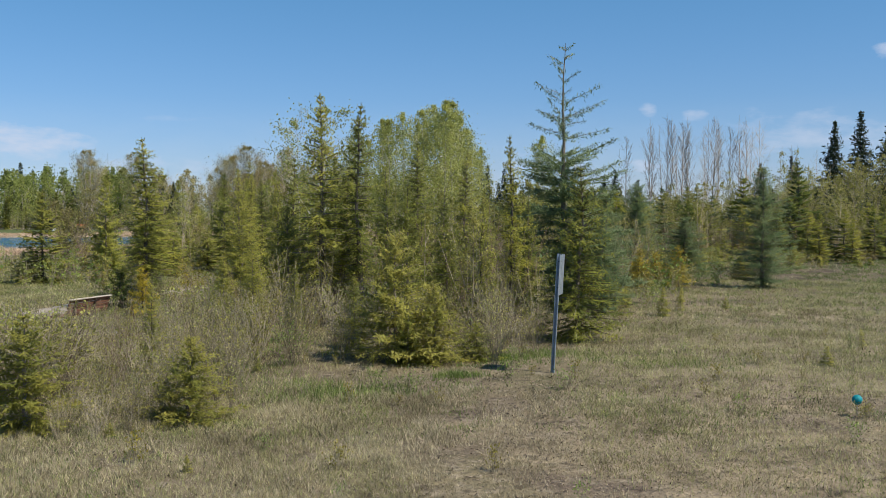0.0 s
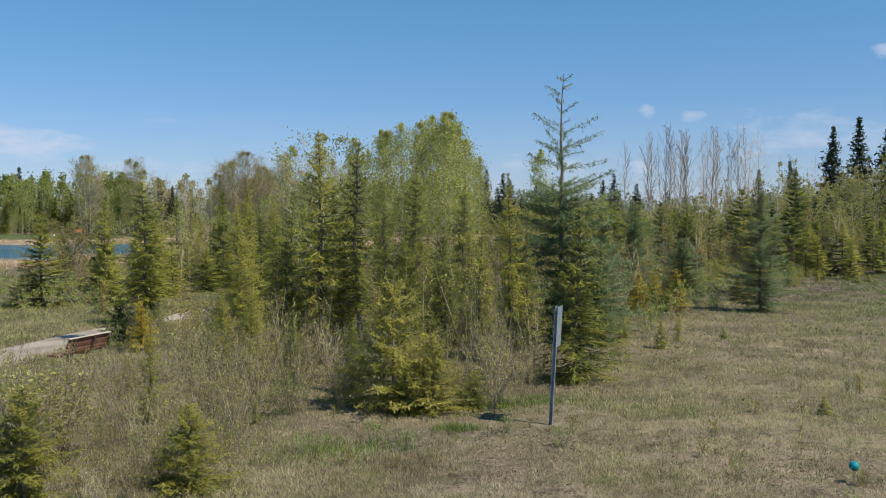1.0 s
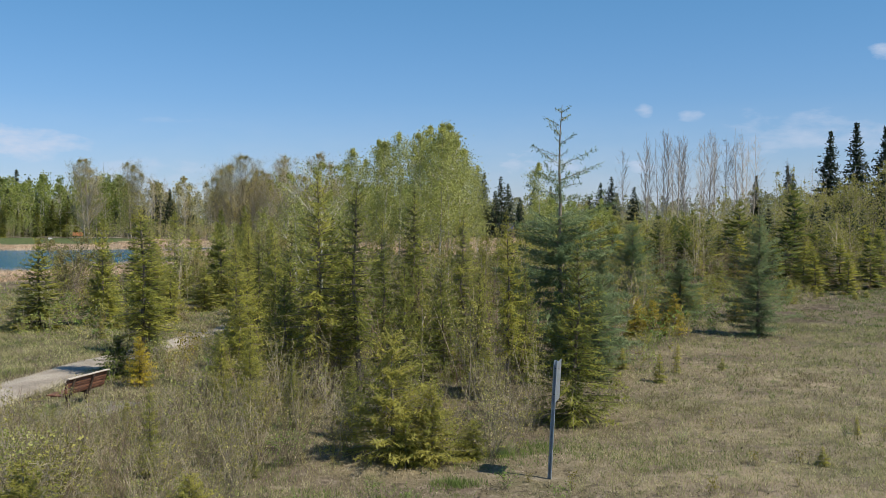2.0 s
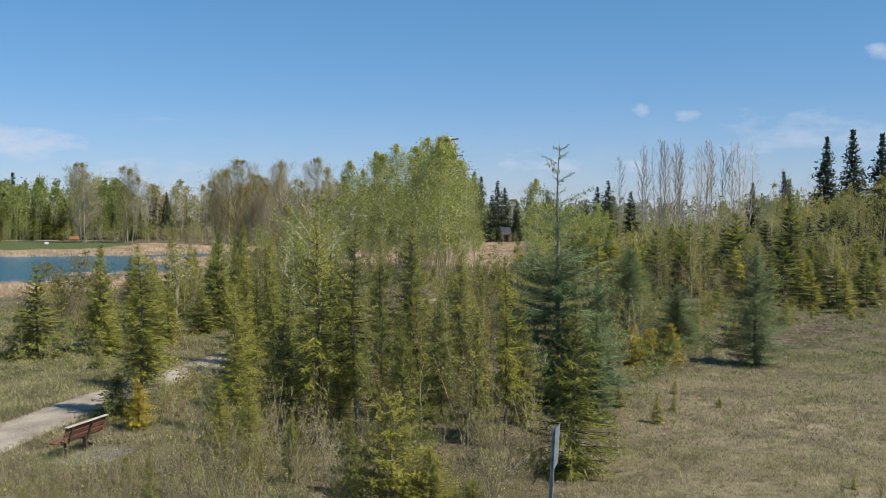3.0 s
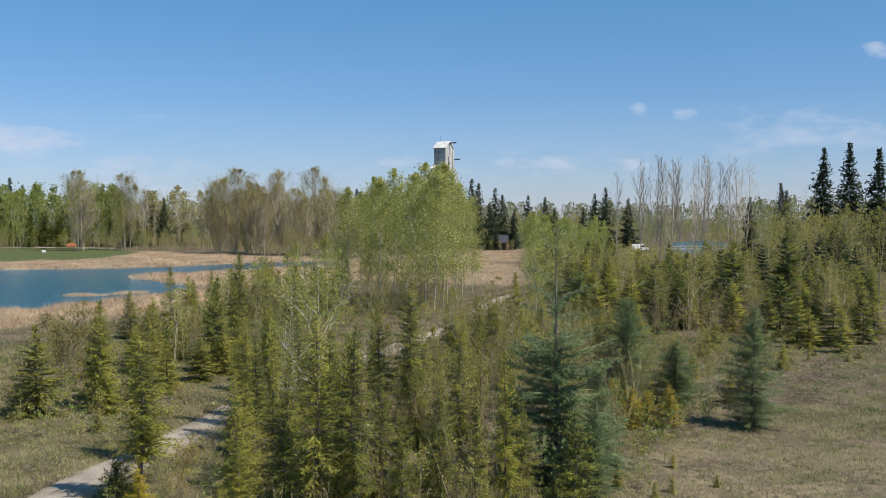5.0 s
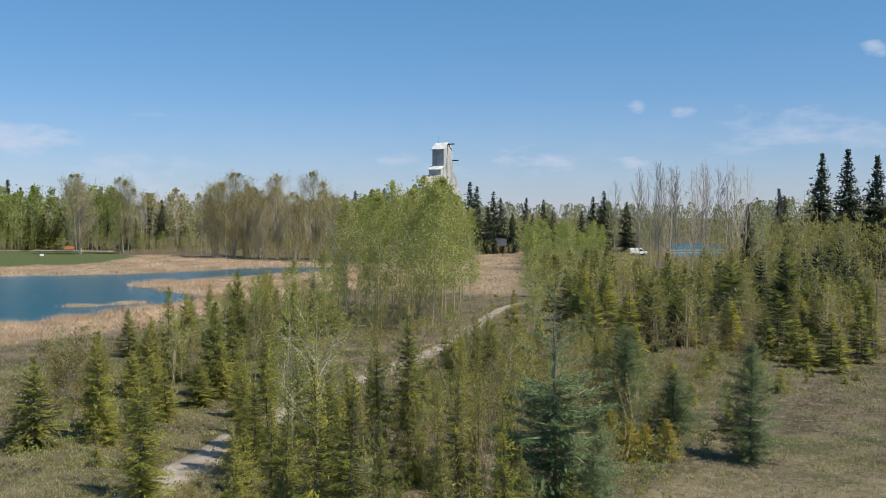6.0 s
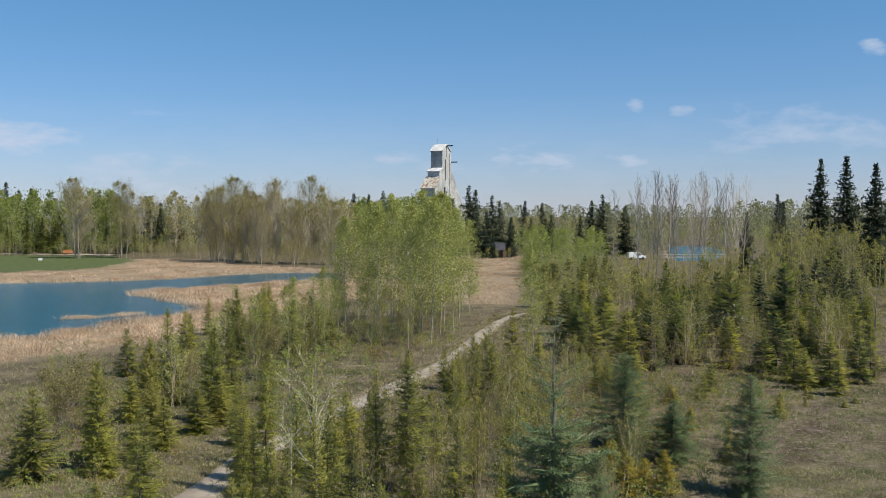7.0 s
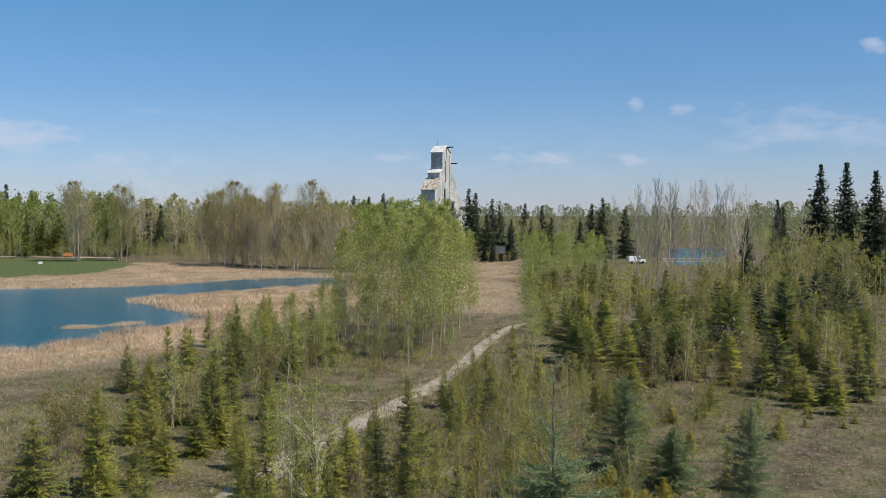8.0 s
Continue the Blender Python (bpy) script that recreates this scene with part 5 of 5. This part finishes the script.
scatter(far_bush, 60, (8.0, 28.0, 12.0, 44.0, 118.0, 235.0), 2.0, 4.2, 2.0, leaves=LEAF_FAR, mass=thick_)
scatter([thin_brush[1]], 70, (9.5, 31.0, 12.0, 38.0, 60.0, 92.0), 1.4, 3.0, 0.9, mass=thick_)
scatter([low_brush[2], low_brush[0]], 60, (13.0, 25.0, 17.0, 31.0, 51.0, 66.0), 0.4, 0.9, 0.7, mass=thick_, keep=lambda x, y: x < 12 + (y - 38) * 0.68)
thick_.done("thicket", "dense budding thicket of willow and young poplar", "thicket")
scatter(tall_willow, 15, (27.0, 36.0, 34.0, 62.0, 72.0, 130.0), 6.5, 10.5, 1.6)
scatter(far_willow, 30, (40.0, 60.0, 62.0, 90.0, 110.0, 180.0), 8.0, 12.0, 2.4)
stand(mid_spruce, [(31.0, 92.0, 5.6), (34.0, 93.0, 5.4), (36.5, 96.0, 6.0), (40.0, 101.0, 6.4), (43.5, 104.0, 6.0), (39.0, 92.0, 5.0), (46.0, 112.0, 7.2), (50.0, 118.0, 7.6), (42.0, 97.0, 5.4)], leaves=NEEDLE_DARK, label="dark green spruce among budding willows")
stand([shrub[0], brush[0]], [(17.6, 75.0, 3.2, 1.4), (19.0, 72.0, 3.4, 1.2), (23.8, 78.0, 3.6, 1.3)], leaves=LEAF_PALE, label="shrub in pale silvery bloom")
stand(bare_tree, [(26.0, 139.0, 15.0), (30.0, 141.0, 17.0), (31.6, 138.0, 17.5), (33.0, 143.0, 18.0), (34.2, 140.0, 17.0), (35.6, 142.0, 17.5), (38.6, 140.0, 17.5), (40.0, 143.0, 18.0), (41.8, 139.0, 17.5),
                  (43.4, 141.0, 17.6), (45.6, 142.0, 17.0), (32.4, 145.0, 16.5), (42.4, 145.0, 17.0), (30.8, 146.0, 16.0), (36.4, 146.0, 16.4), (39.2, 147.0, 16.8), (44.6, 147.0, 16.6), (34.9, 147.0, 17.2), (50.5, 142.0, 13.5), (53.0, 140.0, 13.0), (37.4, 139.0, 16.8), (40.9, 146.0, 16.0), (33.6, 138.0, 16.0), (43.0, 137.0, 15.5)])
stand(tall_spruce, [(76.2, 190.0, 21.8), (69.3, 163.0, 20.8), (67.0, 147.0, 18.6), (66.2, 186.0, 14.9), (68.3, 188.0, 13.4), (48.5, 150.0, 11.4), (71.5, 152.0, 12.6), (63.0, 152.0, 10.0)])
stand(far_spruce, [(47.0, 268.0, 16.5), (44.5, 270.0, 15.0), (52.0, 262.0, 13.5), (10.5, 270.0, 19.0), (12.6, 272.0, 18.0), (5.5, 258.0, 15.5), (16.0, 255.0, 16.0), (18.2, 262.0, 14.5), (21.0, 255.0, 10.5), (14.0, 246.0, 12.0), (19.7, 244.0, 9.0), (15.3, 240.0, 6.0),
                   (33.0, 290.0, 14.5), (30.0, 310.0, 15.5), (35.0, 285.0, 11.0), (40.0, 262.0, 11.0), (27.5, 270.0, 10.0)])

# ---- woods across the lake ----

stand(brown_tree, [(-87.7, 246.0, 20.7, 1.0), (-77.5, 247.0, 19.7, 0.95), (-46.2, 222.0, 20.0, 1.1), (-50.5, 229.0, 17.5), (-25.2, 216.0, 20.0, 0.8), (-34.0, 218.0, 19.2, 0.8), (-40.0, 224.0, 16.0), (-29.5, 213.0, 15.0, 0.9), (-43.5, 230.0, 17.0), (-21.5, 212.0, 14.5, 0.9), (-37.5, 214.0, 14.0, 0.8)])
stand(far_spruce, [(-61.0, 325.0, 20.5), (-142.0, 330.0, 22.0), (-134.0, 322.0, 19.0), (-129.0, 318.0, 19.5), (-84.0, 290.0, 16.5), (-78.5, 285.0, 13.0), (-68.0, 300.0, 18.0), (-112.0, 300.0, 13.0), (-86.0, 275.0, 9.0), (-108.0, 285.0, 12.0),
                   (-88.0, 320.0, 15.0), (-100.0, 300.0, 12.0), (-16.0, 330.0, 19.0), (-21.0, 335.0, 18.0), (-27.0, 340.0, 18.5), (-118.0, 290.0, 10.0)])
woods = Mass()
scatter(wood_tree, 30, (-150.0, -88.0, -155.0, -92.0, 272.0, 292.0), 14.0, 18.5, 2.6)
scatter(wood_tree, 40, (-152.0, -90.0, -190.0, -110.0, 290.0, 345.0), 15.0, 20.0, 3.0, mass=woods)
scatter(wood_tree, 46, (-100.0, -45.0, -115.0, -50.0, 285.0, 345.0), 12.0, 18.5, 3.0, leaves=LEAF_BROWN, mass=woods)
scatter(bare_tree, 36, (-105.0, -30.0, -120.0, -32.0, 270.0, 300.0), 11.0, 18.0, 2.6)
scatter(bare_tree, 30, (-105.0, -30.0, -120.0, -32.0, 300.0, 335.0), 13.0, 19.0, 2.6, mass=woods)
scatter(wood_tree, 36, (-52.0, -22.0, -60.0, -25.0, 268.0, 330.0), 12.0, 17.0, 3.0, leaves=LEAF_BROWN, mass=woods)
scatter(far_spruce, 14, (-140.0, -40.0, -170.0, -45.0, 288.0, 340.0), 9.0, 15.0, 4.0, leaves=DARK_FLAT, mass=woods)
scatter(wood_tree, 44, (-30.0, 8.0, -40.0, 16.0, 262.0, 370.0), 13.0, 17.5, 3.2, mass=woods)
scatter(wood_tree, 36, (14.0, 80.0, 20.0, 110.0, 262.0, 370.0), 7.0, 11.0, 3.2, leaves=LEAF_BROWN, mass=woods, keep=lambda x, y: not inside(POND, np.array([x]), np.array([y]))[0])
scatter(far_bush, 90, (-125.0, -26.0, -130.0, -28.0, 259.0, 280.0), 3.0, 7.5, 2.0, leaves=LEAF_FAR, mass=woods)
scatter(far_bush, 190, (-58.0, -14.0, -78.0, -18.0, 204.0, 262.0), 2.2, 6.0, 1.4, leaves=LEAF_OLIVE, mass=woods, keep=lambda x, y: not inside(LAWN, np.array([x]), np.array([y]))[0])
scatter(bare_tree, 26, (-46.0, -16.0, -62.0, -18.0, 208.0, 258.0), 9.0, 15.0, 1.6, mass=woods)
scatter(far_spruce, 16, (-128.0, -98.0, -132.0, -100.0, 268.0, 284.0), 6.0, 10.5, 3.0, leaves=NEEDLE_FLAT, mass=woods)
scatter(far_spruce, 12, (-130.0, -50.0, -135.0, -55.0, 272.0, 285.0), 4.0, 8.0, 4.0, leaves=DARK_FLAT, mass=woods)
scatter(far_bush, 26, (8.0, 26.0, 8.0, 28.0, 232.0, 262.0), 2.5, 6.0, 2.0, mass=woods, keep=lambda x, y: not (12.5 < x < 21.5 and 238 < y < 253))
scatter(far_bush, 90, (12.0, 80.0, 26.0, 150.0, 225.0, 430.0), 5.0, 9.0, 3.0, leaves=LEAF_FAR, mass=woods, keep=lambda x, y: not inside(POND, np.array([x]), np.array([y]))[0] and not (0.175 < x / y < 0.31 and y < 262))
for x_, y_, h_ in ((16.0, 237.5, 3.0), (18.0, 238.5, 2.6), (14.2, 238.0, 3.4), (19.4, 240.0, 3.2)):
    far_bush[0].put(x_, y_, h_, turn=x_, mass=woods)
scatter(far_bush, 120, (44.0, 82.0, 58.0, 135.0, 262.0, 430.0), 3.0, 7.0, 3.0, leaves=LEAF_HAZE, mass=woods, keep=lambda x, y: not inside(POND, np.array([x]), np.array([y]))[0] and edge_distance(POND, x, y) > 3)
woods.done("woods", "mixed half-leafed woods across the lake", "woods")


def build_far_woods():
    """The wooded skyline: many simple crowns in one object."""
    q = np.random.default_rng(41)
    g = Geo()
    for ring, count, low_, high_ in ((430, 170, 12, 17), (560, 190, 13, 19), (760, 220, 14, 22)):
        for i in range(count):
            a = math.radians(q.uniform(-30, 30))
            d_ = ring * q.uniform(0.9, 1.12)
            x, y = d_ * math.sin(a), d_ * math.cos(a)
            if abs(x - 5) < 26 and 395 < y < 470:
                continue
            h = q.uniform(low_, high_) * (0.9 if 0.08 < a < 0.3 else 1.0)
            w = h * q.uniform(0.16, 0.3)
            n = 190
            u = q.uniform(0.08, 1, n)
            az = q.uniform(0, 6.283, n)
            rad = w * np.sin(np.pi * (0.15 + 0.8 * u)) * q.uniform(0.4, 1.0, n)
            at = np.column_stack([x + rad * np.cos(az), y + rad * np.sin(az), u * h])
            way = unit(np.column_stack([np.cos(az), np.sin(az), np.full(n, 0.9)]))
            g.cards(at, way, unit(np.cross(way, q.normal(0, 1, (n, 3)))), np.full(n, h * 0.05), np.full(n, h * 0.021))
    tagged(new("far_woods", g.mesh("far_woods", LEAF_HAZE)), "hazy mixed green woods on the skyline", "woods", kind="stuff")


build_far_woods()


# ---- mine headframe above the trees ----
def build_headframe():
    q = radians(30)
    m = Matrix.Translation((0.1, 427.8, 0)) @ Matrix(((math.cos(q), math.sin(q), 0, 0), (-math.sin(q), math.cos(q), 0, 0), (0, 0, 1, 0), (0, 0, 0, 1)))
    top = thing("headframe", "tall grey sheet-metal mine headframe with stepped roofs", "mine tower", m=m)
    g = Geo()
    g.prism([(0, 0), (7, 0), (7, 38.6), (3.5, 41.2), (0, 38.6)], 0, 5.7)
    part("shaft_tower", g, METAL_SHEET, top)
    g = Geo()
    g.prism([(-0.5, 38.45), (3.5, 41.45), (7.5, 38.45), (7.5, 38.7), (3.5, 41.75), (-0.5, 38.7)], -0.4, 6.1)
    part("roof", g, METAL_ROOF, top, "bright weathered sheet-metal gable roof")
    g = Geo()
    g.prism([(-2.4, 0), (0, 0), (0, 31.0), (-2.4, 29.6)], -0.3, 5.6)
    part("bin_house", g, METAL_SHEET, top)
    g = Geo()
    g.prism([(-2.8, 29.5), (0, 31.1), (0, 31.4), (-2.8, 29.8)], -0.8, 6.0)
    part("bin_roof", g, METAL_ROOF, top)
    g = Geo()
    g.prism([(-7.0, 0), (-2.4, 0), (-2.4, 27.0), (-7.0, 22.4)], -0.9, 5.9)
    part("ore_house", g, METAL_SHEET, top)
    g = Geo()
    g.prism([(-7.5, 22.1), (-2.4, 27.2), (-2.4, 27.5), (-7.5, 22.4)], -1.3, 6.2)
    part("ore_roof", g, RUST_ROOF, top, "sloping roof streaked with rust")
    g = Geo()
    g.add([(1.2, 7, 35), (4.9, 7, 35), (1.2, 7, 0), (4.9, 7, 0), (0.6, 29, 0), (5.6, 29, 0), (0.6, 27.2, 0), (5.6, 27.2, 0)],
          [(0, 1, 5, 4), (0, 4, 2), (1, 3, 5), (2, 4, 5, 3), (0, 2, 3, 1)])
    part("back_leg", g, METAL_SHEET, top)
    g = Geo()
    g.box(5.72, 6.3, 0, 6.0, 7.3, 38)
    part("corner_column", g, METAL_SHEET, top)
    for y0, z0, w, h in ((1.2, 15, 1.4, 8), (-5.4, 12, 1.3, 3), (2.6, 26, 0.5, 9)):
        g = Geo()
        g.box(5.71 if y0 > 0 else 5.91, y0, z0, 5.78 if y0 > 0 else 5.97, y0 + w, z0 + h)
        part("opening", g, DARK, top)
    for z0, y0, y1 in ((40.7, 3.2, 3.8), (33.8, 7.1, 7.6)):
        g = Geo()
        g.box(5.5, y0, z0, 9.0, y1, z0 + 0.45)
        part("hoist_beam", g, DARK, top)
    g = Geo()
    g.tube([(1.2, 3.5, 41.5), (1.2, 3.5, 44.5)], [0.06, 0.03], 5)
    part("mast", g, DARK, top)
    for i in range(9):
        g = Geo()
        z0 = 4 * i + 2.5
        g.box(-0.03, -0.04, z0, 5.73, 0.0, z0 + 0.12)
        g.box(5.7, 0, z0, 5.74, 7.0, z0 + 0.12)
        part("sheet_seam", g, METAL_SHEET, top)


build_headframe()


# ---- small building, car, pond fence, lamp ----
def build_house():
    top = thing("house", "low dark log house with a slate-blue roof", "house", m=pose(16.9, 249.0, 0, 0, 0, -20) @ Matrix.Diagonal((0.62, 0.62, 0.85, 1)))
    g = Geo()
    g.prism([(-3, 0), (3, 0), (3, 2.4), (0, 4.2), (-3, 2.4)], -3.2, 3.2)
    part("wall", g, LOGWALL, top)
    for s in (-1, 1):
        g = Geo()
        g.prism([(s * 0.0, 4.45), (s * 3.6, 2.25), (s * 3.6, 2.05), (0, 4.25)], -3.7, 3.7)
        part("roof", g, SLATE, top)
    for x in (-2.0, 0.9):
        w = Geo()
        w.box(x, -3.04, 0.9, x + 1.1, -2.98, 1.9)
        pane = part("window", w, DARK, top)
        fr = Geo()
        for a, b, c, d_ in ((x - 0.08, 0.82, x, 1.98), (x + 1.1, 0.82, x + 1.18, 1.98), (x, 0.82, x + 1.1, 0.9), (x, 1.9, x + 1.1, 1.98)):
            fr.box(a, -3.08, b, c, -3.0, d_)
        part("frame", fr, PLANK_GREY, pane)
    g = Geo()
    g.box(1.6 - 3.0, -3.05, 0, 1.6 - 2.2, -2.97, 2.0)
    part("door", g, PLANK, top)


build_house()


def build_car():
    top = thing("car", "white parked van near the pond", "car", m=pose(49.6, 236.0, 0, 0, 0, 8) @ Matrix.Diagonal((0.85, 0.85, 0.85, 1)))
    g = Geo()
    g.prism([(-0.95, 0.45), (0.95, 0.45), (0.95, 1.05), (0.88, 1.12), (-0.88, 1.12), (-0.95, 1.05)], -2.6, 2.6)
    part("body", g, WHITE, top, bevel=0.04)
    g = Geo()
    g.add([(-2.5, -0.88, 1.12), (1.7, -0.88, 1.12), (1.7, 0.88, 1.12), (-2.5, 0.88, 1.12), (-2.4, -0.78, 2.1), (0.95, -0.78, 2.1), (0.95, 0.78, 2.1), (-2.4, 0.78, 2.1)],
          [(4, 5, 6, 7), (0, 1, 5, 4), (2, 3, 7, 6), (0, 4, 7, 3), (1, 2, 6, 5)])
    cab = part("cab", g, WHITE, top, bevel=0.03)
    g = Geo()
    g.add([(0.0, -0.885, 1.25), (1.45, -0.885, 1.25), (0.95, -0.82, 1.8), (0.0, -0.82, 1.8)], [(0, 1, 2, 3)])
    part("window", g, DARK, cab)
    for x in (-1.6, 1.65):
        for y in (-0.9, 0.9):
            g = Geo()
            g.tube([(x, y - 0.12, 0.38), (x, y + 0.12, 0.38)], [0.38, 0.38], 18)
            g.add([(x + 0.38 * math.cos(a), y + s * 0.12, 0.38 + 0.38 * math.sin(a)) for s in (-1, 1) for a in [i * math.pi / 9 for i in range(18)]], [tuple(range(18)), tuple(range(35, 17, -1))])
            wheel = part("wheel", g, RUBBER, top)
            g = Geo()
            s = -1 if y < 0 else 1
            g.tube([(x, y + s * 0.11, 0.38), (x, y + s * 0.135, 0.38)], [0.22, 0.2], 12)
            part("rim", g, GALV, wheel)


build_car()


def build_fence():
    top = thing("fence", "low weathered timber rail fence on the pond bank", "fence", m=pose(55.0, 232.0, 0, 0, 0, 6) @ Matrix.Diagonal((1, 1, 1.25, 1)))
    for i in range(7):
        g = Geo()
        g.box(i * 2.6 - 0.09, -0.09, -0.1, i * 2.6 + 0.09, 0.09, 1.25)
        part("post", g, PLANK_GREY, top)
    for z in (0.5, 1.0):
        g = Geo()
        g.box(-0.2, -0.15, z, 15.8, -0.09, z + 0.2)
        part("rail", g, PLANK_GREY, top)


build_fence()


def build_lamp():
    top = thing("street_lamp", "grey street lamp with a curved arm", "lamp", m=pose(34.2, 250.0, 0))
    g = Geo()
    g.tube([(0, 0, 0), (0, 0, 5.2), (0.1, 0, 5.6), (0.6, 0, 5.9), (1.6, 0, 5.95)], [0.1, 0.07, 0.06, 0.05, 0.05], 8)
    part("pole", g, GALV, top)
    g = Geo()
    g.box(1.5, -0.14, 5.85, 2.3, 0.14, 6.02)
    part("lamp_head", g, WHITE, top, bevel=0.03)


build_lamp()


def build_board():
    top = thing("sign_board", "orange painted board beside the gravel road", "sign", m=pose(-97.5, 264.0, 0, 0, 0, 5))
    for x in (-0.9, 0.9):
        g = Geo()
        g.box(x - 0.06, -0.06, 0, x + 0.06, 0.06, 0.7)
        part("post", g, PLANK, top)
    g = Geo()
    g.box(-1.3, -0.1, 0.55, 1.3, -0.04, 1.45)
    part("board", g, ORANGE, top, bevel=0.01)


build_board()
g = Geo()
g.box(-0.45, -0.3, 0, 0.45, 0.3, 0.55)
mk = thing("tee_marker", "small white box standing on the green lawn", "marker", m=pose(-93.0, 234.0, -0.02, 0, 0, 15))
part("box", g, WHITE, mk, bevel=0.04)


# ---- bench by the path ----
def build_bench():
    # local x runs along the bench, y points from back to front
    ang = math.degrees(math.atan2(23.75 - 22.18, -8.09 + 8.49))
    top = thing("bench", "weathered red-brown slatted park bench seen from behind", "bench", m=pose(-8.55, 23.4, rise_at(-8.55, 23.4) - 0.02, 0, 0, ang) @ Matrix.Diagonal((1, 1, 0.87, 1)))
    for i in range(5):
        g = Geo()
        g.box(-0.8, -0.02, -0.035, 0.8, 0.02, 0.035)
        mm = Matrix.Translation((0, -0.04 + 0.022 * (4 - i) - 0.07, 0.50 + i * 0.084)) @ Matrix.Rotation(radians(15), 4, "X")
        part("back_slat", g, PLANK, top, bevel=0.006, m=mm)
    g = Geo()
    g.box(-0.82, -0.05, -0.014, 0.82, 0.05, 0.014)
    part("back_cap", g, PLANK_GREY, top, "sun-bleached top board", bevel=0.005, m=Matrix.Translation((0, -0.135, 0.895)))
    for i in range(4):
        g = Geo()
        g.box(-0.8, 0.03 + i * 0.11, 0.42, 0.8, 0.125 + i * 0.11, 0.455)
        part("seat_slat", g, PLANK, top, bevel=0.006)
    for x in (-0.6, 0.15):
        g = Geo()
        g.box(x - 0.035, -0.02, -0.05, x + 0.035, 0.08, 0.42)
        g.box(x - 0.04, -0.02, 0.37, x + 0.04, 0.46, 0.42)
        part("leg", g, LOGWALL, top, "dark timber leg", bevel=0.006)
        g = Geo()
        g.add([(x - 0.03, -0.03, 0.4), (x + 0.03, -0.03, 0.4), (x + 0.03, -0.17, 0.88), (x - 0.03, -0.17, 0.88), (x - 0.03, -0.06, 0.4), (x + 0.03, -0.06, 0.4), (x + 0.03, -0.2, 0.88), (x - 0.03, -0.2, 0.88)],
              [(0, 1, 2, 3), (4, 7, 6, 5), (0, 4, 5, 1), (1, 5, 6, 2), (2, 6, 7, 3), (3, 7, 4, 0)])
        part("back_stay", g, LOGWALL, top)


build_bench()
g = Geo()
g.box(-0.65, -0.95, -0.06, 0.6, 0.95, 0.012)
tagged(new("pavement", g.mesh("pavement", CONCRETE)), "grey gravelly pad under the bench", "pavement", kind="structure").matrix_basis = pose(-8.1, 23.0, rise_at(-8.1, 23.0) + 0.01, 0, 0, -14)


# ---- sign post ----
def build_sign():
    top = thing("sign_post", "galvanised steel sign post with a sign seen edge-on", "sign post", m=pose(1.85, 16.55, rise_at(1.85, 16.55) - 0.05) @ Matrix.Rotation(radians(3.0), 4, "Y"))
    g = Geo()
    # a U-shaped channel drawn upwards
    out_ = [(-0.045, 0.0), (-0.028, 0.0), (-0.018, 0.03), (0.018, 0.03), (0.028, 0.0), (0.045, 0.0), (0.045, 0.005), (0.031, 0.005), (0.021, 0.035), (-0.021, 0.035), (-0.031, 0.005), (-0.045, 0.005)]
    k = len(out_)
    g.add([(x, y, z) for z in (0, 2.08) for x, y in out_], [tuple(range(k))[::-1], tuple(range(k, 2 * k))] + [(i, (i + 1) % k, k + (i + 1) % k, k + i) for i in range(k)])
    part("post", g, GALV, top, m=Matrix.Rotation(radians(-55), 4, "Z"))
    g = Geo()
    g.box(-0.3, -0.002, 1.38, 0.3, 0.002, 2.07)
    part("sign_plate", g, GALV, top, "plain metal back of the sign plate", bevel=0.001, m=Matrix.Translation((0.075, 0.1, 0)) @ Matrix.Rotation(radians(75.5), 4, "Z"))
    for z in (1.5, 1.95):
        g = Geo()
        g.tube([(0.0, 0.0, z), (0.06, 0.02, z)], [0.006, 0.006], 6)
        part("bolt", g, RUBBER, top)


build_sign()


# ---- ball on a short stake ----
def build_ball():
    top = thing("marker_ball", "teal plastic ball on a short stake in a weed", "ball", m=pose(5.4, 12.7, rise_at(5.4, 12.7)))
    bm = bmesh.new()
    bmesh.ops.create_uvsphere(bm, u_segments=24, v_segments=14, radius=0.066)
    me = bpy.data.meshes.new("ball")
    bm.to_mesh(me)
    bm.free()
    me.polygons.foreach_set("use_smooth", [True] * len(me.polygons))
    me.materials.append(TEAL)
    part("ball", me, None, top, m=Matrix.Translation((0, 0, 0.22)))
    g = Geo()
    g.tube([(0, 0, -0.1), (0, 0, 0.165)], [0.008, 0.008], 6)
    part("stake", g, PLANK_GREY, top)


build_ball()
weed[0].put(5.38, 12.55, 0.24, turn=1.0, wide=1.3, leaves=LEAF_YELLOW, label="small weedy plant round the teal ball")
weed[1].put(5.5, 12.62, 0.26, turn=2.0, wide=1.2, leaves=LEAF_OLIVE, label="brownish weed round the teal ball")
